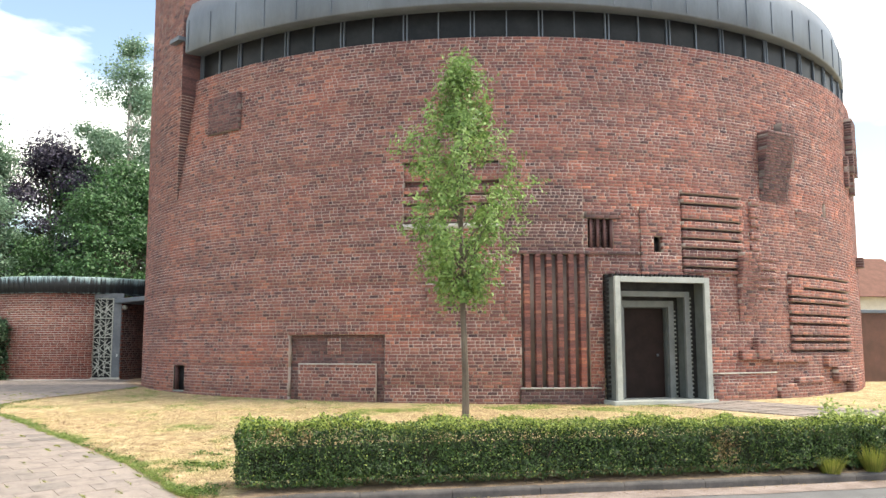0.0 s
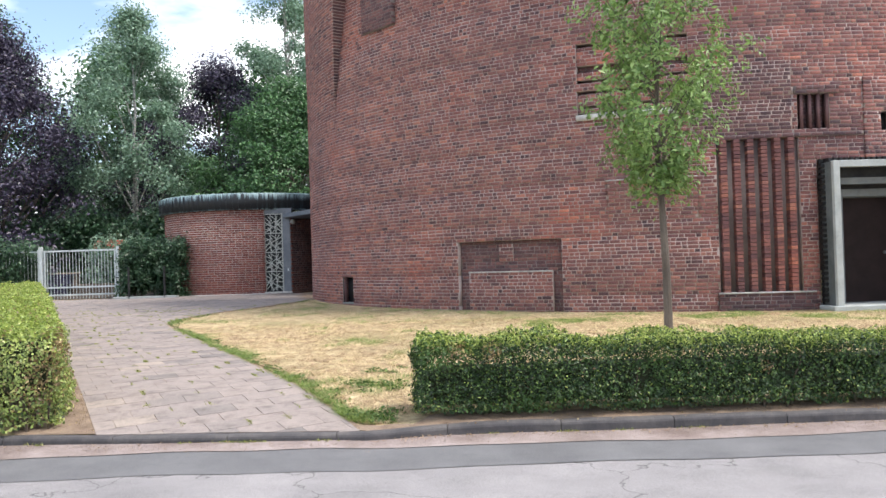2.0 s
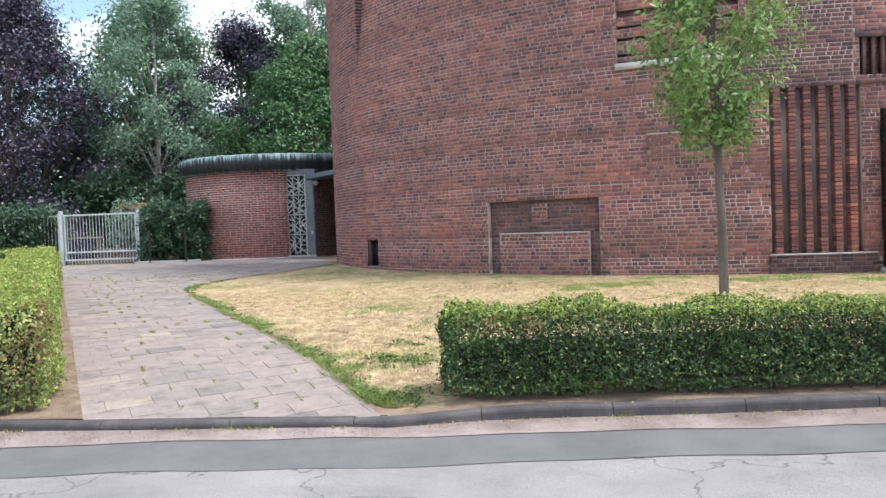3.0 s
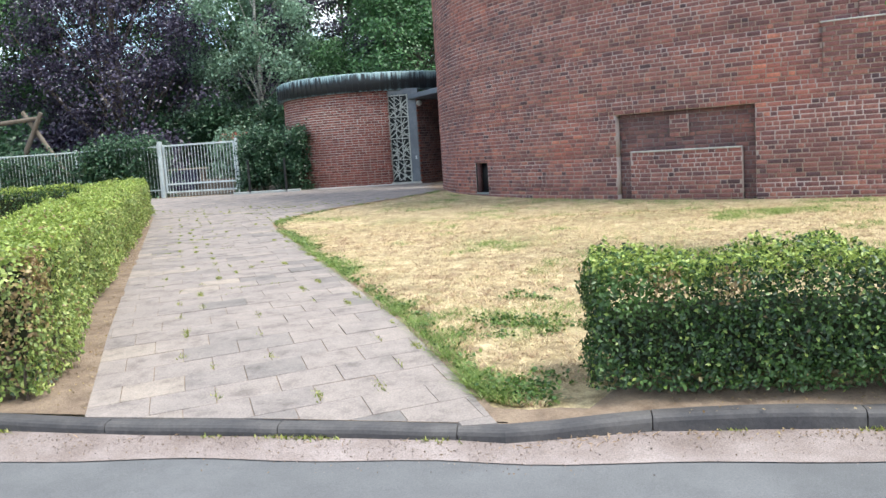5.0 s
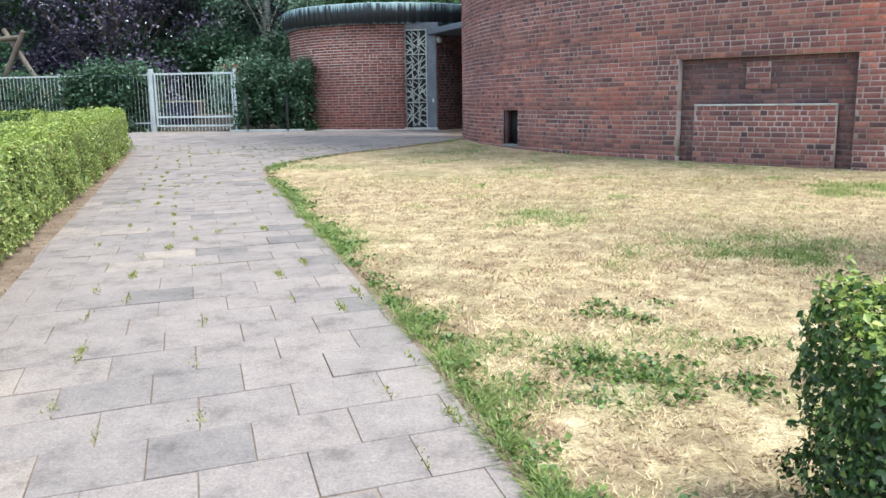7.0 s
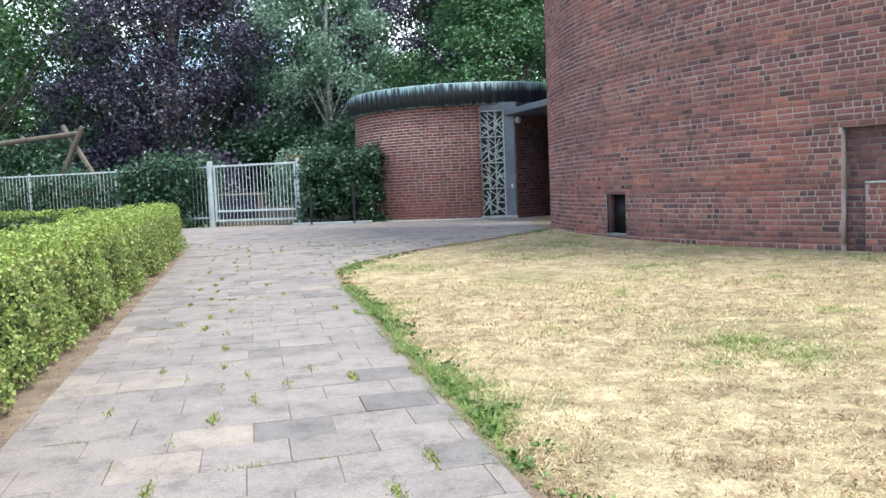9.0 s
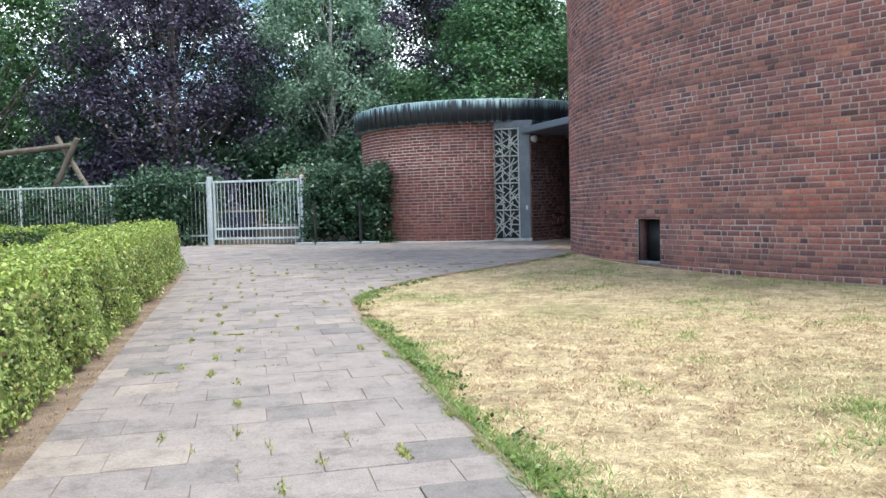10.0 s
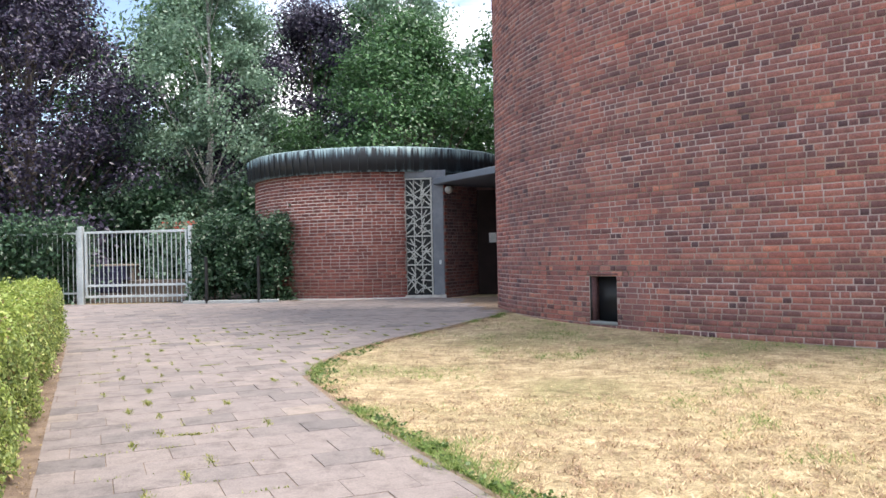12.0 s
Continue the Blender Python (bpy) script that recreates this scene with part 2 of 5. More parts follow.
def lawn_material():
    m, nt, bsdf = nodes_of("dry_lawn")
    broad, mid, fine = noise_node(nt, 0.45, 5, 0.6), noise_node(nt, 3.5, 5, 0.7), noise_node(nt, 70, 3, 0.7)
    straw = ramp_node(nt, mid, [(0.3, (0.28, 0.205, 0.12)), (0.5, (0.52, 0.41, 0.24)), (0.7, (0.7, 0.58, 0.37))])
    green = ramp_node(nt, mid, [(0.3, (0.12, 0.14, 0.05)), (0.7, (0.27, 0.27, 0.10))])
    c = mixed(nt, straw, green, ramp_node(nt, broad, [(0.5, (0.05, 0.05, 0.05)), (0.68, (0.65, 0.65, 0.65))]))
    c = mixed(nt, c, ramp_node(nt, fine, [(0.3, (0.5, 0.5, 0.5)), (0.7, (1.3, 1.3, 1.3))]), 0.7, "MULTIPLY")
    c = mixed(nt, c, ramp_node(nt, noise_node(nt, 11, 4, 0.7), [(0.35, (0.6, 0.56, 0.5)), (0.6, (1.15, 1.15, 1.15))]), 0.8, "MULTIPLY")
    nt.links.new(c, bsdf.inputs["Base Color"])
    bsdf.inputs["Roughness"].default_value = 0.95
    bump(nt, bsdf, fine, 0.9, 0.02)
    return m


M_LAWN = lawn_material()


def leaf_material(name, stops, glow=0.3, patch=None):
    m, nt, bsdf = nodes_of(name)
    c = ramp_node(nt, random_island(nt), stops)
    if patch:
        c = mixed(nt, c, patch, ramp_node(nt, noise_node(nt, 1.3, 4, 0.6), [(0.56, (0, 0, 0)), (0.7, (0.8, 0.8, 0.8))]))
    nt.links.new(c, bsdf.inputs["Base Color"])
    bsdf.inputs["Roughness"].default_value = 0.42
    tr, mx = nt.nodes.new("ShaderNodeBsdfTranslucent"), nt.nodes.new("ShaderNodeMixShader")
    nt.links.new(c, tr.inputs["Color"])
    mx.inputs["Fac"].default_value = glow
    nt.links.new(bsdf.outputs["BSDF"], mx.inputs[1])
    nt.links.new(tr.outputs["BSDF"], mx.inputs[2])
    nt.links.new(mx.outputs["Shader"], nt.nodes["Material Output"].inputs["Surface"])
    return m


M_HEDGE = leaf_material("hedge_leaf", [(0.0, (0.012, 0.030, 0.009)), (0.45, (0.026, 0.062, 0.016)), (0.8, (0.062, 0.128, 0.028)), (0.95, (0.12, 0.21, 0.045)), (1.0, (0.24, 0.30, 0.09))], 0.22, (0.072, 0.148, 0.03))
M_CLOVER = leaf_material("broad_weed_leaf", [(0.0, (0.041, 0.088, 0.018)), (0.6, (0.095, 0.175, 0.036)), (1.0, (0.216, 0.300, 0.072))], 0.25)
M_HEDGE_YELLOW = leaf_material("path_hedge_leaf", [(0.0, (0.163, 0.225, 0.075)), (0.5, (0.306, 0.394, 0.124)), (0.85, (0.460, 0.547, 0.183)), (1.0, (0.651, 0.639, 0.271))], 0.35)
# bright leaf for young shoots and for the light painted on hedge tops
M_HEDGE_SUN = leaf_material("hedge_young_lit_leaf", [(0.0, (0.175, 0.237, 0.047)), (0.5, (0.300, 0.395, 0.087)), (1.0, (0.506, 0.569, 0.158))], 0.35)
M_HEDGE_BROWN = leaf_material("hedge_brown_leaf", [(0.0, (0.149, 0.105, 0.050)), (0.6, (0.297, 0.193, 0.092)), (1.0, (0.446, 0.350, 0.151))], 0.2)
M_TWIG = surface("hedge_twig", [(0.3, (0.05, 0.035, 0.025)), (0.7, (0.11, 0.08, 0.06))], 9, 50, 0.9)
# near-black fill for the hedge core: inner shade painted as colour
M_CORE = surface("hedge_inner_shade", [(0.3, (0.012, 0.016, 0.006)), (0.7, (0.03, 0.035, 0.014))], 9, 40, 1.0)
M_YOUNG = leaf_material("young_tree_leaf", [(0.0, (0.098, 0.175, 0.051)), (0.5, (0.184, 0.308, 0.085)), (1.0, (0.330, 0.467, 0.168))], 0.4)
M_MAPLE = leaf_material("maple_leaf", [(0.0, (0.035, 0.083, 0.037)), (0.5, (0.072, 0.165, 0.062)), (1.0, (0.141, 0.282, 0.111))], 0.3)
M_BEECH = leaf_material("copper_beech_leaf", [(0.0, (0.025, 0.024, 0.045)), (0.5, (0.056, 0.045, 0.080)), (1.0, (0.105, 0.086, 0.138))], 0.2)
M_BIRCH = leaf_material("birch_leaf", [(0.0, (0.102, 0.184, 0.117)), (0.5, (0.190, 0.300, 0.199)), (1.0, (0.336, 0.481, 0.367))], 0.4)
M_SHRUB = leaf_material("shrub_leaf", [(0.0, (0.016, 0.043, 0.021)), (0.5, (0.034, 0.082, 0.039)), (1.0, (0.071, 0.144, 0.071))], 0.25)
M_GRASS_DRY = leaf_material("dry_grass_blade", [(0.0, (0.422, 0.311, 0.176)), (0.5, (0.670, 0.526, 0.305)), (1.0, (0.844, 0.693, 0.446))], 0.25)
M_GRASS = leaf_material("green_grass_blade", [(0.0, (0.098, 0.166, 0.034)), (0.6, (0.195, 0.283, 0.067)), (1.0, (0.351, 0.410, 0.134))], 0.35)
M_GRASS_BROWN = leaf_material("brown_grass_blade", [(0.0, (0.248, 0.161, 0.098)), (0.6, (0.422, 0.293, 0.184)), (1.0, (0.571, 0.414, 0.265))], 0.2)
M_WEED = leaf_material("joint_weed_leaf", [(0.0, (0.140, 0.187, 0.032)), (0.6, (0.262, 0.296, 0.063)), (1.0, (0.393, 0.373, 0.111))], 0.35)


# ---- mesh helpers ----
def mesh_of(name, verts, faces, mats, index=None):
    me = bpy.data.meshes.new(name)
    v = np.asarray(verts, dtype=np.float32).reshape(-1, 3)
    if isinstance(faces, np.ndarray):
        n, k = faces.shape
        me.vertices.add(len(v))
        me.vertices.foreach_set("co", v.ravel())
        me.loops.add(n * k)
        me.loops.foreach_set("vertex_index", faces.astype(np.int32).ravel())
        me.polygons.add(n)
        me.polygons.foreach_set("loop_start", np.arange(0, n * k, k, dtype=np.int32))
        if index is not None:
            me.polygons.foreach_set("material_index", np.asarray(index, dtype=np.int32))
        me.update(calc_edges=True)
    else:
        me.from_pydata([tuple(map(float, p)) for p in v], [], faces)
    for m in mats if isinstance(mats, (list, tuple)) else [mats]:
        me.materials.append(m)
    return me


def part(name, data, material=None, parent=None, label="", kind=""):
    """Links a bmesh or a mesh as one mesh object under a thing or a part."""
    if isinstance(data, bmesh.types.BMesh):
        me = bpy.data.meshes.new(name)
        bmesh.ops.recalc_face_normals(data, faces=data.faces)
        data.to_mesh(me)
        data.free()
        me.materials.append(material)
    else:
        me = data
    ob = new(name, me)
    ob.parent = parent
    return tagged(ob, label, kind=kind)


def thing(name, label, category, group="", at=None, kind=""):
    ob = new(name)
    if at is not None:
        ob.matrix_basis = at
    return tagged(ob, label, category, group, kind)


def box(bm, x0, x1, y0, y1, z0, z1, bevel=0.0, m=None):
    made = bmesh.ops.create_cube(bm, size=1.0)["verts"]
    for v in made:
        v.co = Vector(((x0 + x1) / 2 + v.co.x * (x1 - x0), (y0 + y1) / 2 + v.co.y * (y1 - y0), (z0 + z1) / 2 + v.co.z * (z1 - z0)))
    if bevel:
        edges = {e for v in made for e in v.link_edges}
        made = bmesh.ops.bevel(bm, geom=list(edges), offset=bevel, segments=1, affect="EDGES")["verts"]
    if m is not None:
        bmesh.ops.transform(bm, matrix=m, verts=[v for v in bm.verts if v in set(made)])
    return bm


def boxed(x0, x1, y0, y1, z0, z1, bevel=0.004, m=None):
    return box(bmesh.new(), x0, x1, y0, y1, z0, z1, bevel, m)


def tube(bm, path, radii, sides=8):
    """A tapered round limb along a path of points."""
    rings = []
    for i, p in enumerate(path):
        p = Vector(p)
        d = (Vector(path[min(i + 1, len(path) - 1)]) - Vector(path[max(i - 1, 0)])).normalized()
        u = d.cross(Vector((0.3, 0.9, 0.2))).normalized()
        w = d.cross(u)
        rings.append([bm.verts.new(p + (u * math.cos(2 * math.pi * k / sides) + w * math.sin(2 * math.pi * k / sides)) * radii[i]) for k in range(sides)])
    for a, b in zip(rings, rings[1:]):
        for k in range(sides):
            bm.faces.new((a[k], a[(k + 1) % sides], b[(k + 1) % sides], b[k]))
    bm.faces.new(rings[0][::-1])
    bm.faces.new(rings[-1])
    return bm


def leaf_cloud(name, points, normals, size, mats, rng, spread=0.9, index=None, aspect=0.6):
    """One mesh of many small folded leaves, each a pair of quads along a midrib."""
    n = len(points)
    d = normals + rng.normal(0, spread, (n, 3))
    d /= np.linalg.norm(d, axis=1, keepdims=True) + 1e-9
    a = np.cross(d, rng.normal(0, 1, (n, 3)))
    a /= np.linalg.norm(a, axis=1, keepdims=True) + 1e-9
    b = np.cross(d, a)
    L = (np.asarray(size) * rng.uniform(0.65, 1.35, n))[:, None]
    W = L * aspect * 0.5
    mid0, mid1 = points - a * L * 0.5, points + a * L * 0.5
    lift = d * L * 0.12
    v = np.stack([mid0, points + b * W + lift - a * L * 0.08, mid1, points - b * W + lift - a * L * 0.08], 1)
    base = (np.arange(n) * 4)[:, None]
    f = np.concatenate([base + np.array([[0, 1, 2]]), base + np.array([[0, 2, 3]])], 1).reshape(-1, 3)
    idx = None if index is None else np.repeat(index, 2)
    return mesh_of(name, v.reshape(-1, 3), f, mats, idx)


# ---- ground ----
GY = [-60, 8.8, 10.5, 12.5, 16, 20, 24, 30, 60, 400]
GZ = [-0.236, -0.236, -0.10, -0.04, 0.0, 0.06, 0.12, 0.22, 0.35, 0.5]


def gz(y):
    return np.interp(y, GY, GZ)


def sheet(xs, ys, zf):
    X, Y = np.meshgrid(np.asarray(xs, float), np.asarray(ys, float))
    Z = zf(X, Y)
    nx = len(xs)
    j, i = np.meshgrid(np.arange(len(ys) - 1), np.arange(nx - 1), indexing="ij")
    a = (j * nx + i).ravel()
    return np.stack([X, Y, Z], -1).reshape(-1, 3), np.stack([a, a + 1, a + nx + 1, a + nx], 1)


KX = [-60, -4.2, -3.4, -2.94, -1.9, -0.95, -0.7, 0.0, 0.5, 60]
KY = [8.96, 8.95, 8.85, 8.79, 8.74, 8.66, 8.64, 8.83, 8.86, 8.86]


def kerb_y(x):
    return np.interp(x, KX, KY)


def road_z(x, y):
    low = np.interp(x, [-4.4, -3.2, -1.0, -0.6, 0.1], [-0.305, -0.285, -0.275, -0.295, -0.32])
    t = np.clip((8.9 - y) / 1.2, 0, 1)
    return low * (1 - t) + t * (-0.33 + 0.018 * np.clip(8 - y, 0, 3.5)) + 0.004 * np.sin(x * 1.7 + y * 2.3)


g_x = np.concatenate([[-400, -150, -60], np.arange(-30, 30.1, 0.5), [60, 150, 400]])
g_y = np.concatenate([np.arange(8.75, 32.1, 0.35), [36, 45, 60, 120, 250, 400]])
gv, gf = sheet(g_x, g_y, lambda x, y: gz(y) + 0.003 * np.sin(x * 0.9 + 1) * np.sin(y * 1.3))
gv[:len(g_x), 1] = kerb_y(gv[:len(g_x), 0]) + 0.095
gv[:len(g_x), 2] -= 0.012
tagged(new("ground", mesh_of("ground", gv, gf, M_LAWN)), "dry straw-coloured lawn with greener patches", "lawn", kind="structure")
rv, rf = sheet(np.concatenate([[-400, -100], np.arange(-12, 16.1, 0.4), [60, 400]]), np.concatenate([[-300, -60, -10], np.arange(-4, 9.2, 0.4), [9.3]]), road_z)
tagged(new("road", mesh_of("road", rv, rf, M_ASPHALT)), "pale worn grey asphalt road", "road", kind="structure")


def strip(name, lo, hi, lift, mat, label, category):
    xs = np.concatenate([[-60, -30], np.arange(-12, 16.1, 0.2), [30, 60]])
    wob = 0.02 * np.sin(xs * 2.1) + 0.015 * np.sin(xs * 5.3 + 1)
    y0, y1 = lo(xs) + wob, hi(xs)
    v = np.concatenate([np.stack([xs, y0, road_z(xs, y0) + lift], 1), np.stack([xs, y1, road_z(xs, y1) + lift], 1)])
    n = len(xs)
    a = np.arange(n - 1)
    return tagged(new(name, mesh_of(name, v, np.stack([a, a + 1, a + n + 1, a + n], 1), mat)), label, category, kind="structure")


strip("road_patch_strip", lambda x: 7.8 + 0 * x, lambda x: 8.5 + 0 * x, 0.006, M_ASPHALT_DARK, "darker asphalt repair strip along the gutter", "road")
strip("gutter", lambda x: 8.44 + 0 * x, lambda x: kerb_y(x) + 0.05, 0.012, M_GUTTER, "pale worn concrete gutter beside the kerb", "gutter")


# kerb stones, each a bevelled block about a metre long
kerb = thing("kerb", "dark basalt kerb stones lining the road", "kerb", kind="structure")
KERB_TOP = ([-60, -3.4, -2.8, -0.95, -0.6, 0.2, 60], [-0.204, -0.208, -0.218, -0.221, -0.226, -0.213, -0.213])


def kerb_stone(xa, xb, rng):
    """One kerb stone with a rounded nose and worn arrises, between two places along the kerb line."""
    prof = [(0.0, -0.3), (0.0, -0.034), (0.006, -0.016), (0.02, -0.004), (0.04, 0.0), (0.098, 0.0), (0.1, -0.3)]
    V, F, m = [], [], len(prof)
    xs = np.linspace(xa + 0.003, xb - 0.003, 5)
    for i, x in enumerate(xs):
        inset = 0.006 if i in (0, 4) else 0.0
        y, top = float(kerb_y(x)), float(np.interp(x, *KERB_TOP))
        wear = rng.uniform(-0.003, 0.003)
        V += [(x, y + (o if o > 0.05 else o + inset + wear), top + z - (inset * 0.6 - wear if z > -0.2 else 0)) for o, z in prof]
    for i in range(4):
        F += [(i * m + k, (i + 1) * m + k, (i + 1) * m + (k + 1) % m, i * m + (k + 1) % m) for k in range(m)]
    F += [tuple(range(m - 1, -1, -1)), tuple(4 * m + k for k in range(m))]
    return mesh_of("kerb_stone", V, F, M_KERB)


cuts = [-24.0 + i for i in range(20)] + [-3.9, -2.9, -1.9, -0.95, 0.0] + [1.0 + i for i in range(24)]
kerb_rng = random.Random(6)
for a, b in zip(cuts, cuts[1:]):
    part("kerb_stone", kerb_stone(a, b, kerb_rng), None, kerb)

# bare soil between kerb and hedge foot
bx = np.arange(-0.9, 12.1, 0.15)
by0 = kerb_y(bx) + 0.096
by1 = np.where(bx < -0.2, 9.0, 9.3) + 0.05 * np.sin(bx * 4.1) + 0.03 * np.sin(bx * 11.3)
bv0 = np.concatenate([np.stack([bx, by0, gz(by0) + 0.004], 1), np.stack([bx, (by0 + by1) / 2, gz((by0 + by1) / 2) + 0.012], 1), np.stack([bx, by1, gz(by1) + 0.002], 1)])
ba = np.arange(len(bx) - 1)
bf0 = np.concatenate([np.stack([ba + k * len(bx), ba + 1 + k * len(bx), ba + 1 + (k + 1) * len(bx), ba + (k + 1) * len(bx)], 1) for k in (0, 1)])
tagged(new("hedge_bed", mesh_of("hedge_bed", bv0, bf0, M_SOIL)), "bare dry brown soil under the hedge beside the kerb", "soil", kind="structure")


# ---- church: a brick drum ----
CX, CY, RR = 8.268, 30.423, 12.773
S_END, S_RIGHT = -16.56, 11.9
COURSE = 0.0765


def drum(s, z, d):
    """A place on the drum's face: s metres round it, z up, d out from the face."""
    s, z, d = np.broadcast_arrays(np.asarray(s, float), np.asarray(z, float), np.asarray(d, float))
    a = s / RR
    r = RR + d - 0.255 * (np.clip(-12.0 - s, 0, None) / 4.56) ** 2
    return np.stack([CX + r * np.sin(a), CY - r * np.cos(a), z], -1)


def snap(z):
    return round(z / COURSE)


class Relief:
    """Rectangles of s and z on a wall, each with its depth out of the face (None: an opening); later ones lie over earlier ones."""

    def __init__(self):
        self.rects = []

    def add(self, s0, s1, z0, z1, d, dark=False):
        self.rects.append((s0, s1, snap(z0), max(snap(z1), snap(z0) + 1), d, dark))

    def taper(self, s0, s1, z0, z1, top, dark=False):
        k0, k1 = snap(z0), snap(z1)
        for k in range(k0, k1):
            self.rects.append((s0, s1, k, k + 1, top * (k + 1 - k0) / (k1 - k0), dark))

    def row(self, k):
        live = [r for r in self.rects if r[2] <= k < r[3]]
        marks = sorted({round(v, 4) for r in live for v in r[:2]})
        out = []
        for a, b in zip(marks, marks[1:]):
            m = (a + b) / 2
            over = [r for r in live if r[0] <= m <= r[1]]
            if over and over[-1][4] is not None and b - a > 0.01:
                d, dark = over[-1][4], over[-1][5]
                if out and abs(out[-1][1] - a) < 1e-6 and out[-1][2] == d and out[-1][3] == dark:
                    out[-1] = (out[-1][0], b, d, dark)
                else:
                    out.append((a, b, d, dark))
        return out


def brick_shell(S0, S1, Z0, Z1, D, place, back=0.10, chamfer=0.0025):
    """Chamfered bricks from arrays of their bounds: front, chamfers and sides."""
    n = len(S0)
    c = chamfer

    def ring(s0, s1, z0, z1, d):
        return np.stack([place(s0, z0, d), place(s1, z0, d), place(s1, z1, d), place(s0, z1, d)], 1)

    v = np.concatenate([ring(S0 + c, S1 - c, Z0 + c, Z1 - c, D), ring(S0, S1, Z0, Z1, D - c), ring(S0, S1, Z0, Z1, np.minimum(D - back, -0.05))], 1)
    b = (np.arange(n) * 12)[:, None]
    quads = [(0, 1, 2, 3)]
    for o in (0, 4):
        for k in range(4):
            j = (k + 1) % 4
            quads.append((o + k, o + 4 + k, o + 4 + j, o + j))
    f = np.concatenate([b + np.array([q]) for q in quads], 1).reshape(-1, 4)
    return v.reshape(-1, 3), f


def brick_wall(relief, k0, k1, pitch, place, rng, joint=0.0135, lengths=(0.21, 0.098), header=0.42, z_base=0.0, keep=None, running=False, upright=None):
    """Lays the bricks course by course; returns their bounds and the mortar's bounds. keep(s, k): bricks to be laid singly."""
    bricks, singles, mortar = [], [], []
    for k in range(k0, k1):
        z0, z1 = z_base + k * pitch, z_base + (k + 1) * pitch
        for a, b, d, dark in relief.row(k):
            mortar.append((a, b, z0, z1, d, dark))
            s = a - (rng.uniform(0, 0.2) if not running else (0.105 if k % 2 else 0.0) + rng.uniform(0, 0.02))
            vj = joint if upright is None else upright
            while s < b:
                L = lengths[1] if rng.random() < header else lengths[0]
                p, q = max(s, a) + vj / 2, min(s + L, b - vj / 2 if s + L > b else s + L)
                if q - p > 0.035:
                    burnt_or_shaded = dark or (L < 0.15 and rng.random() < 0.2) or rng.random() < 0.05
                    j0, j1 = rng.uniform(-0.0028, 0.0028, 2)
                    one = (p + j1, q + j0, z0 + joint / 2 + j0, z1 - joint / 2 + j1, d + rng.uniform(-0.003, 0.005), burnt_or_shaded)
                    whole = abs((q - p) - (L - vj / 2)) < 0.01 or abs((q - p) - L) < 0.01
                    (singles if keep and whole and keep(p, k) and d == 0 and not burnt_or_shaded else bricks).append(one)
                s += L + vj
    return bricks, singles, mortar


def mortar_mesh(name, spans, place, mat, recess=0.004, step=0.35, deep=0.22):
    V, F, n = [], [], 0
    merged, live, I = [], {}, []
    for a, b, z0, z1, d, dark in spans:
        key = (a, b, d, dark)
        if key in live and abs(live[key][3] - z0) < 1e-6:
            live[key][3] = z1
        else:
            live[key] = [a, b, z0, z1, d, dark]
            merged.append(live[key])
    for a, b, z0, z1, d, dark in merged:
        if d > 0.01:
            a, b = a + 0.012, b - 0.012
        m = max(1, int((b - a) / step))
        s = np.linspace(a, b, m + 1)
        o = d - recess
        V.append(np.concatenate([place(s, z0, o), place(s, z1, o), place(s, z1, -deep), place(s, z0, -deep)]))
        i = np.arange(m)
        w = m + 1
        for r in range(3):
            F.append(n + np.stack([i + r * w, i + 1 + r * w, i + 1 + (r + 1) * w, i + (r + 1) * w], 1))
        F.append(n + np.stack([i + 3 * w, i + 1 + 3 * w, i + 1, i], 1))
        F.append(n + np.array([[0, w, 2 * w, 3 * w], [m, m + 3 * w, m + 2 * w, m + w]]))
        n += 4 * w
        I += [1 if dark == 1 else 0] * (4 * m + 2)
    return mesh_of(name, np.concatenate(V), np.concatenate(F), [mat, M_MORTAR_DIM], I)


church = thing("church", "round red-brick church with lead fascia and abstract brick reliefs", "church")
rel = Relief()
rel.add(S_END, S_RIGHT, -0.1, 8.62, 0.0)
rel.add(S_END, -12.9, 5.3, 12.6, None)
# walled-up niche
# recesses flagged dark here and below carry their shade in brick and mortar colour
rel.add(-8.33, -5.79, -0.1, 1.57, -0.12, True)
rel.add(-8.06, -6.02, -0.1, 0.91, -0.035)
rel.add(-7.3, -6.95, 1.16, 1.5, -0.1)
rel.add(-12.76, -12.17, 0.17, 0.86, None)
rel.add(-11.28, -10.07, 6.98, 7.95, 0.10, True)
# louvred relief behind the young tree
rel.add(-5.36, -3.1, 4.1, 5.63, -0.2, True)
for z0, z1, d in ((5.17, 5.55, -0.05), (4.92, 5.08, -0.04), (4.67, 4.84, 0.0), (4.34, 4.58, -0.03), (4.17, 4.25, -0.02)):
    rel.add(-5.36, -3.1, z0, z1, d)
rel.taper(-4.78, -3.0, 1.95, 2.74, 0.07)
rel.add(-4.28, -3.0, 2.75, 3.5, 0.02)
rel.add(-2.9, -1.15, 3.5, 5.0, 0.004, 2)
rel.add(-3.1, -1.25, 3.5, 4.2, 0.004, 2)
rel.add(-2.62, -1.04, 0.37, 3.42, None)
rel.add(-2.9, 0.22, 3.42, 3.5, 0.05, True)
rel.add(-2.66, -0.8, -0.1, 0.37, 0.06, True)
rel.add(-1.04, -0.42, 3.58, 4.3, -0.16, True)
rel.add(-1.11, -0.24, 4.3, 4.47, 0.07, True)
rel.add(0.25, 1.33, 3.0, 4.56, 0.04)
rel.add(0.59, 0.81, 3.5, 3.92, None)
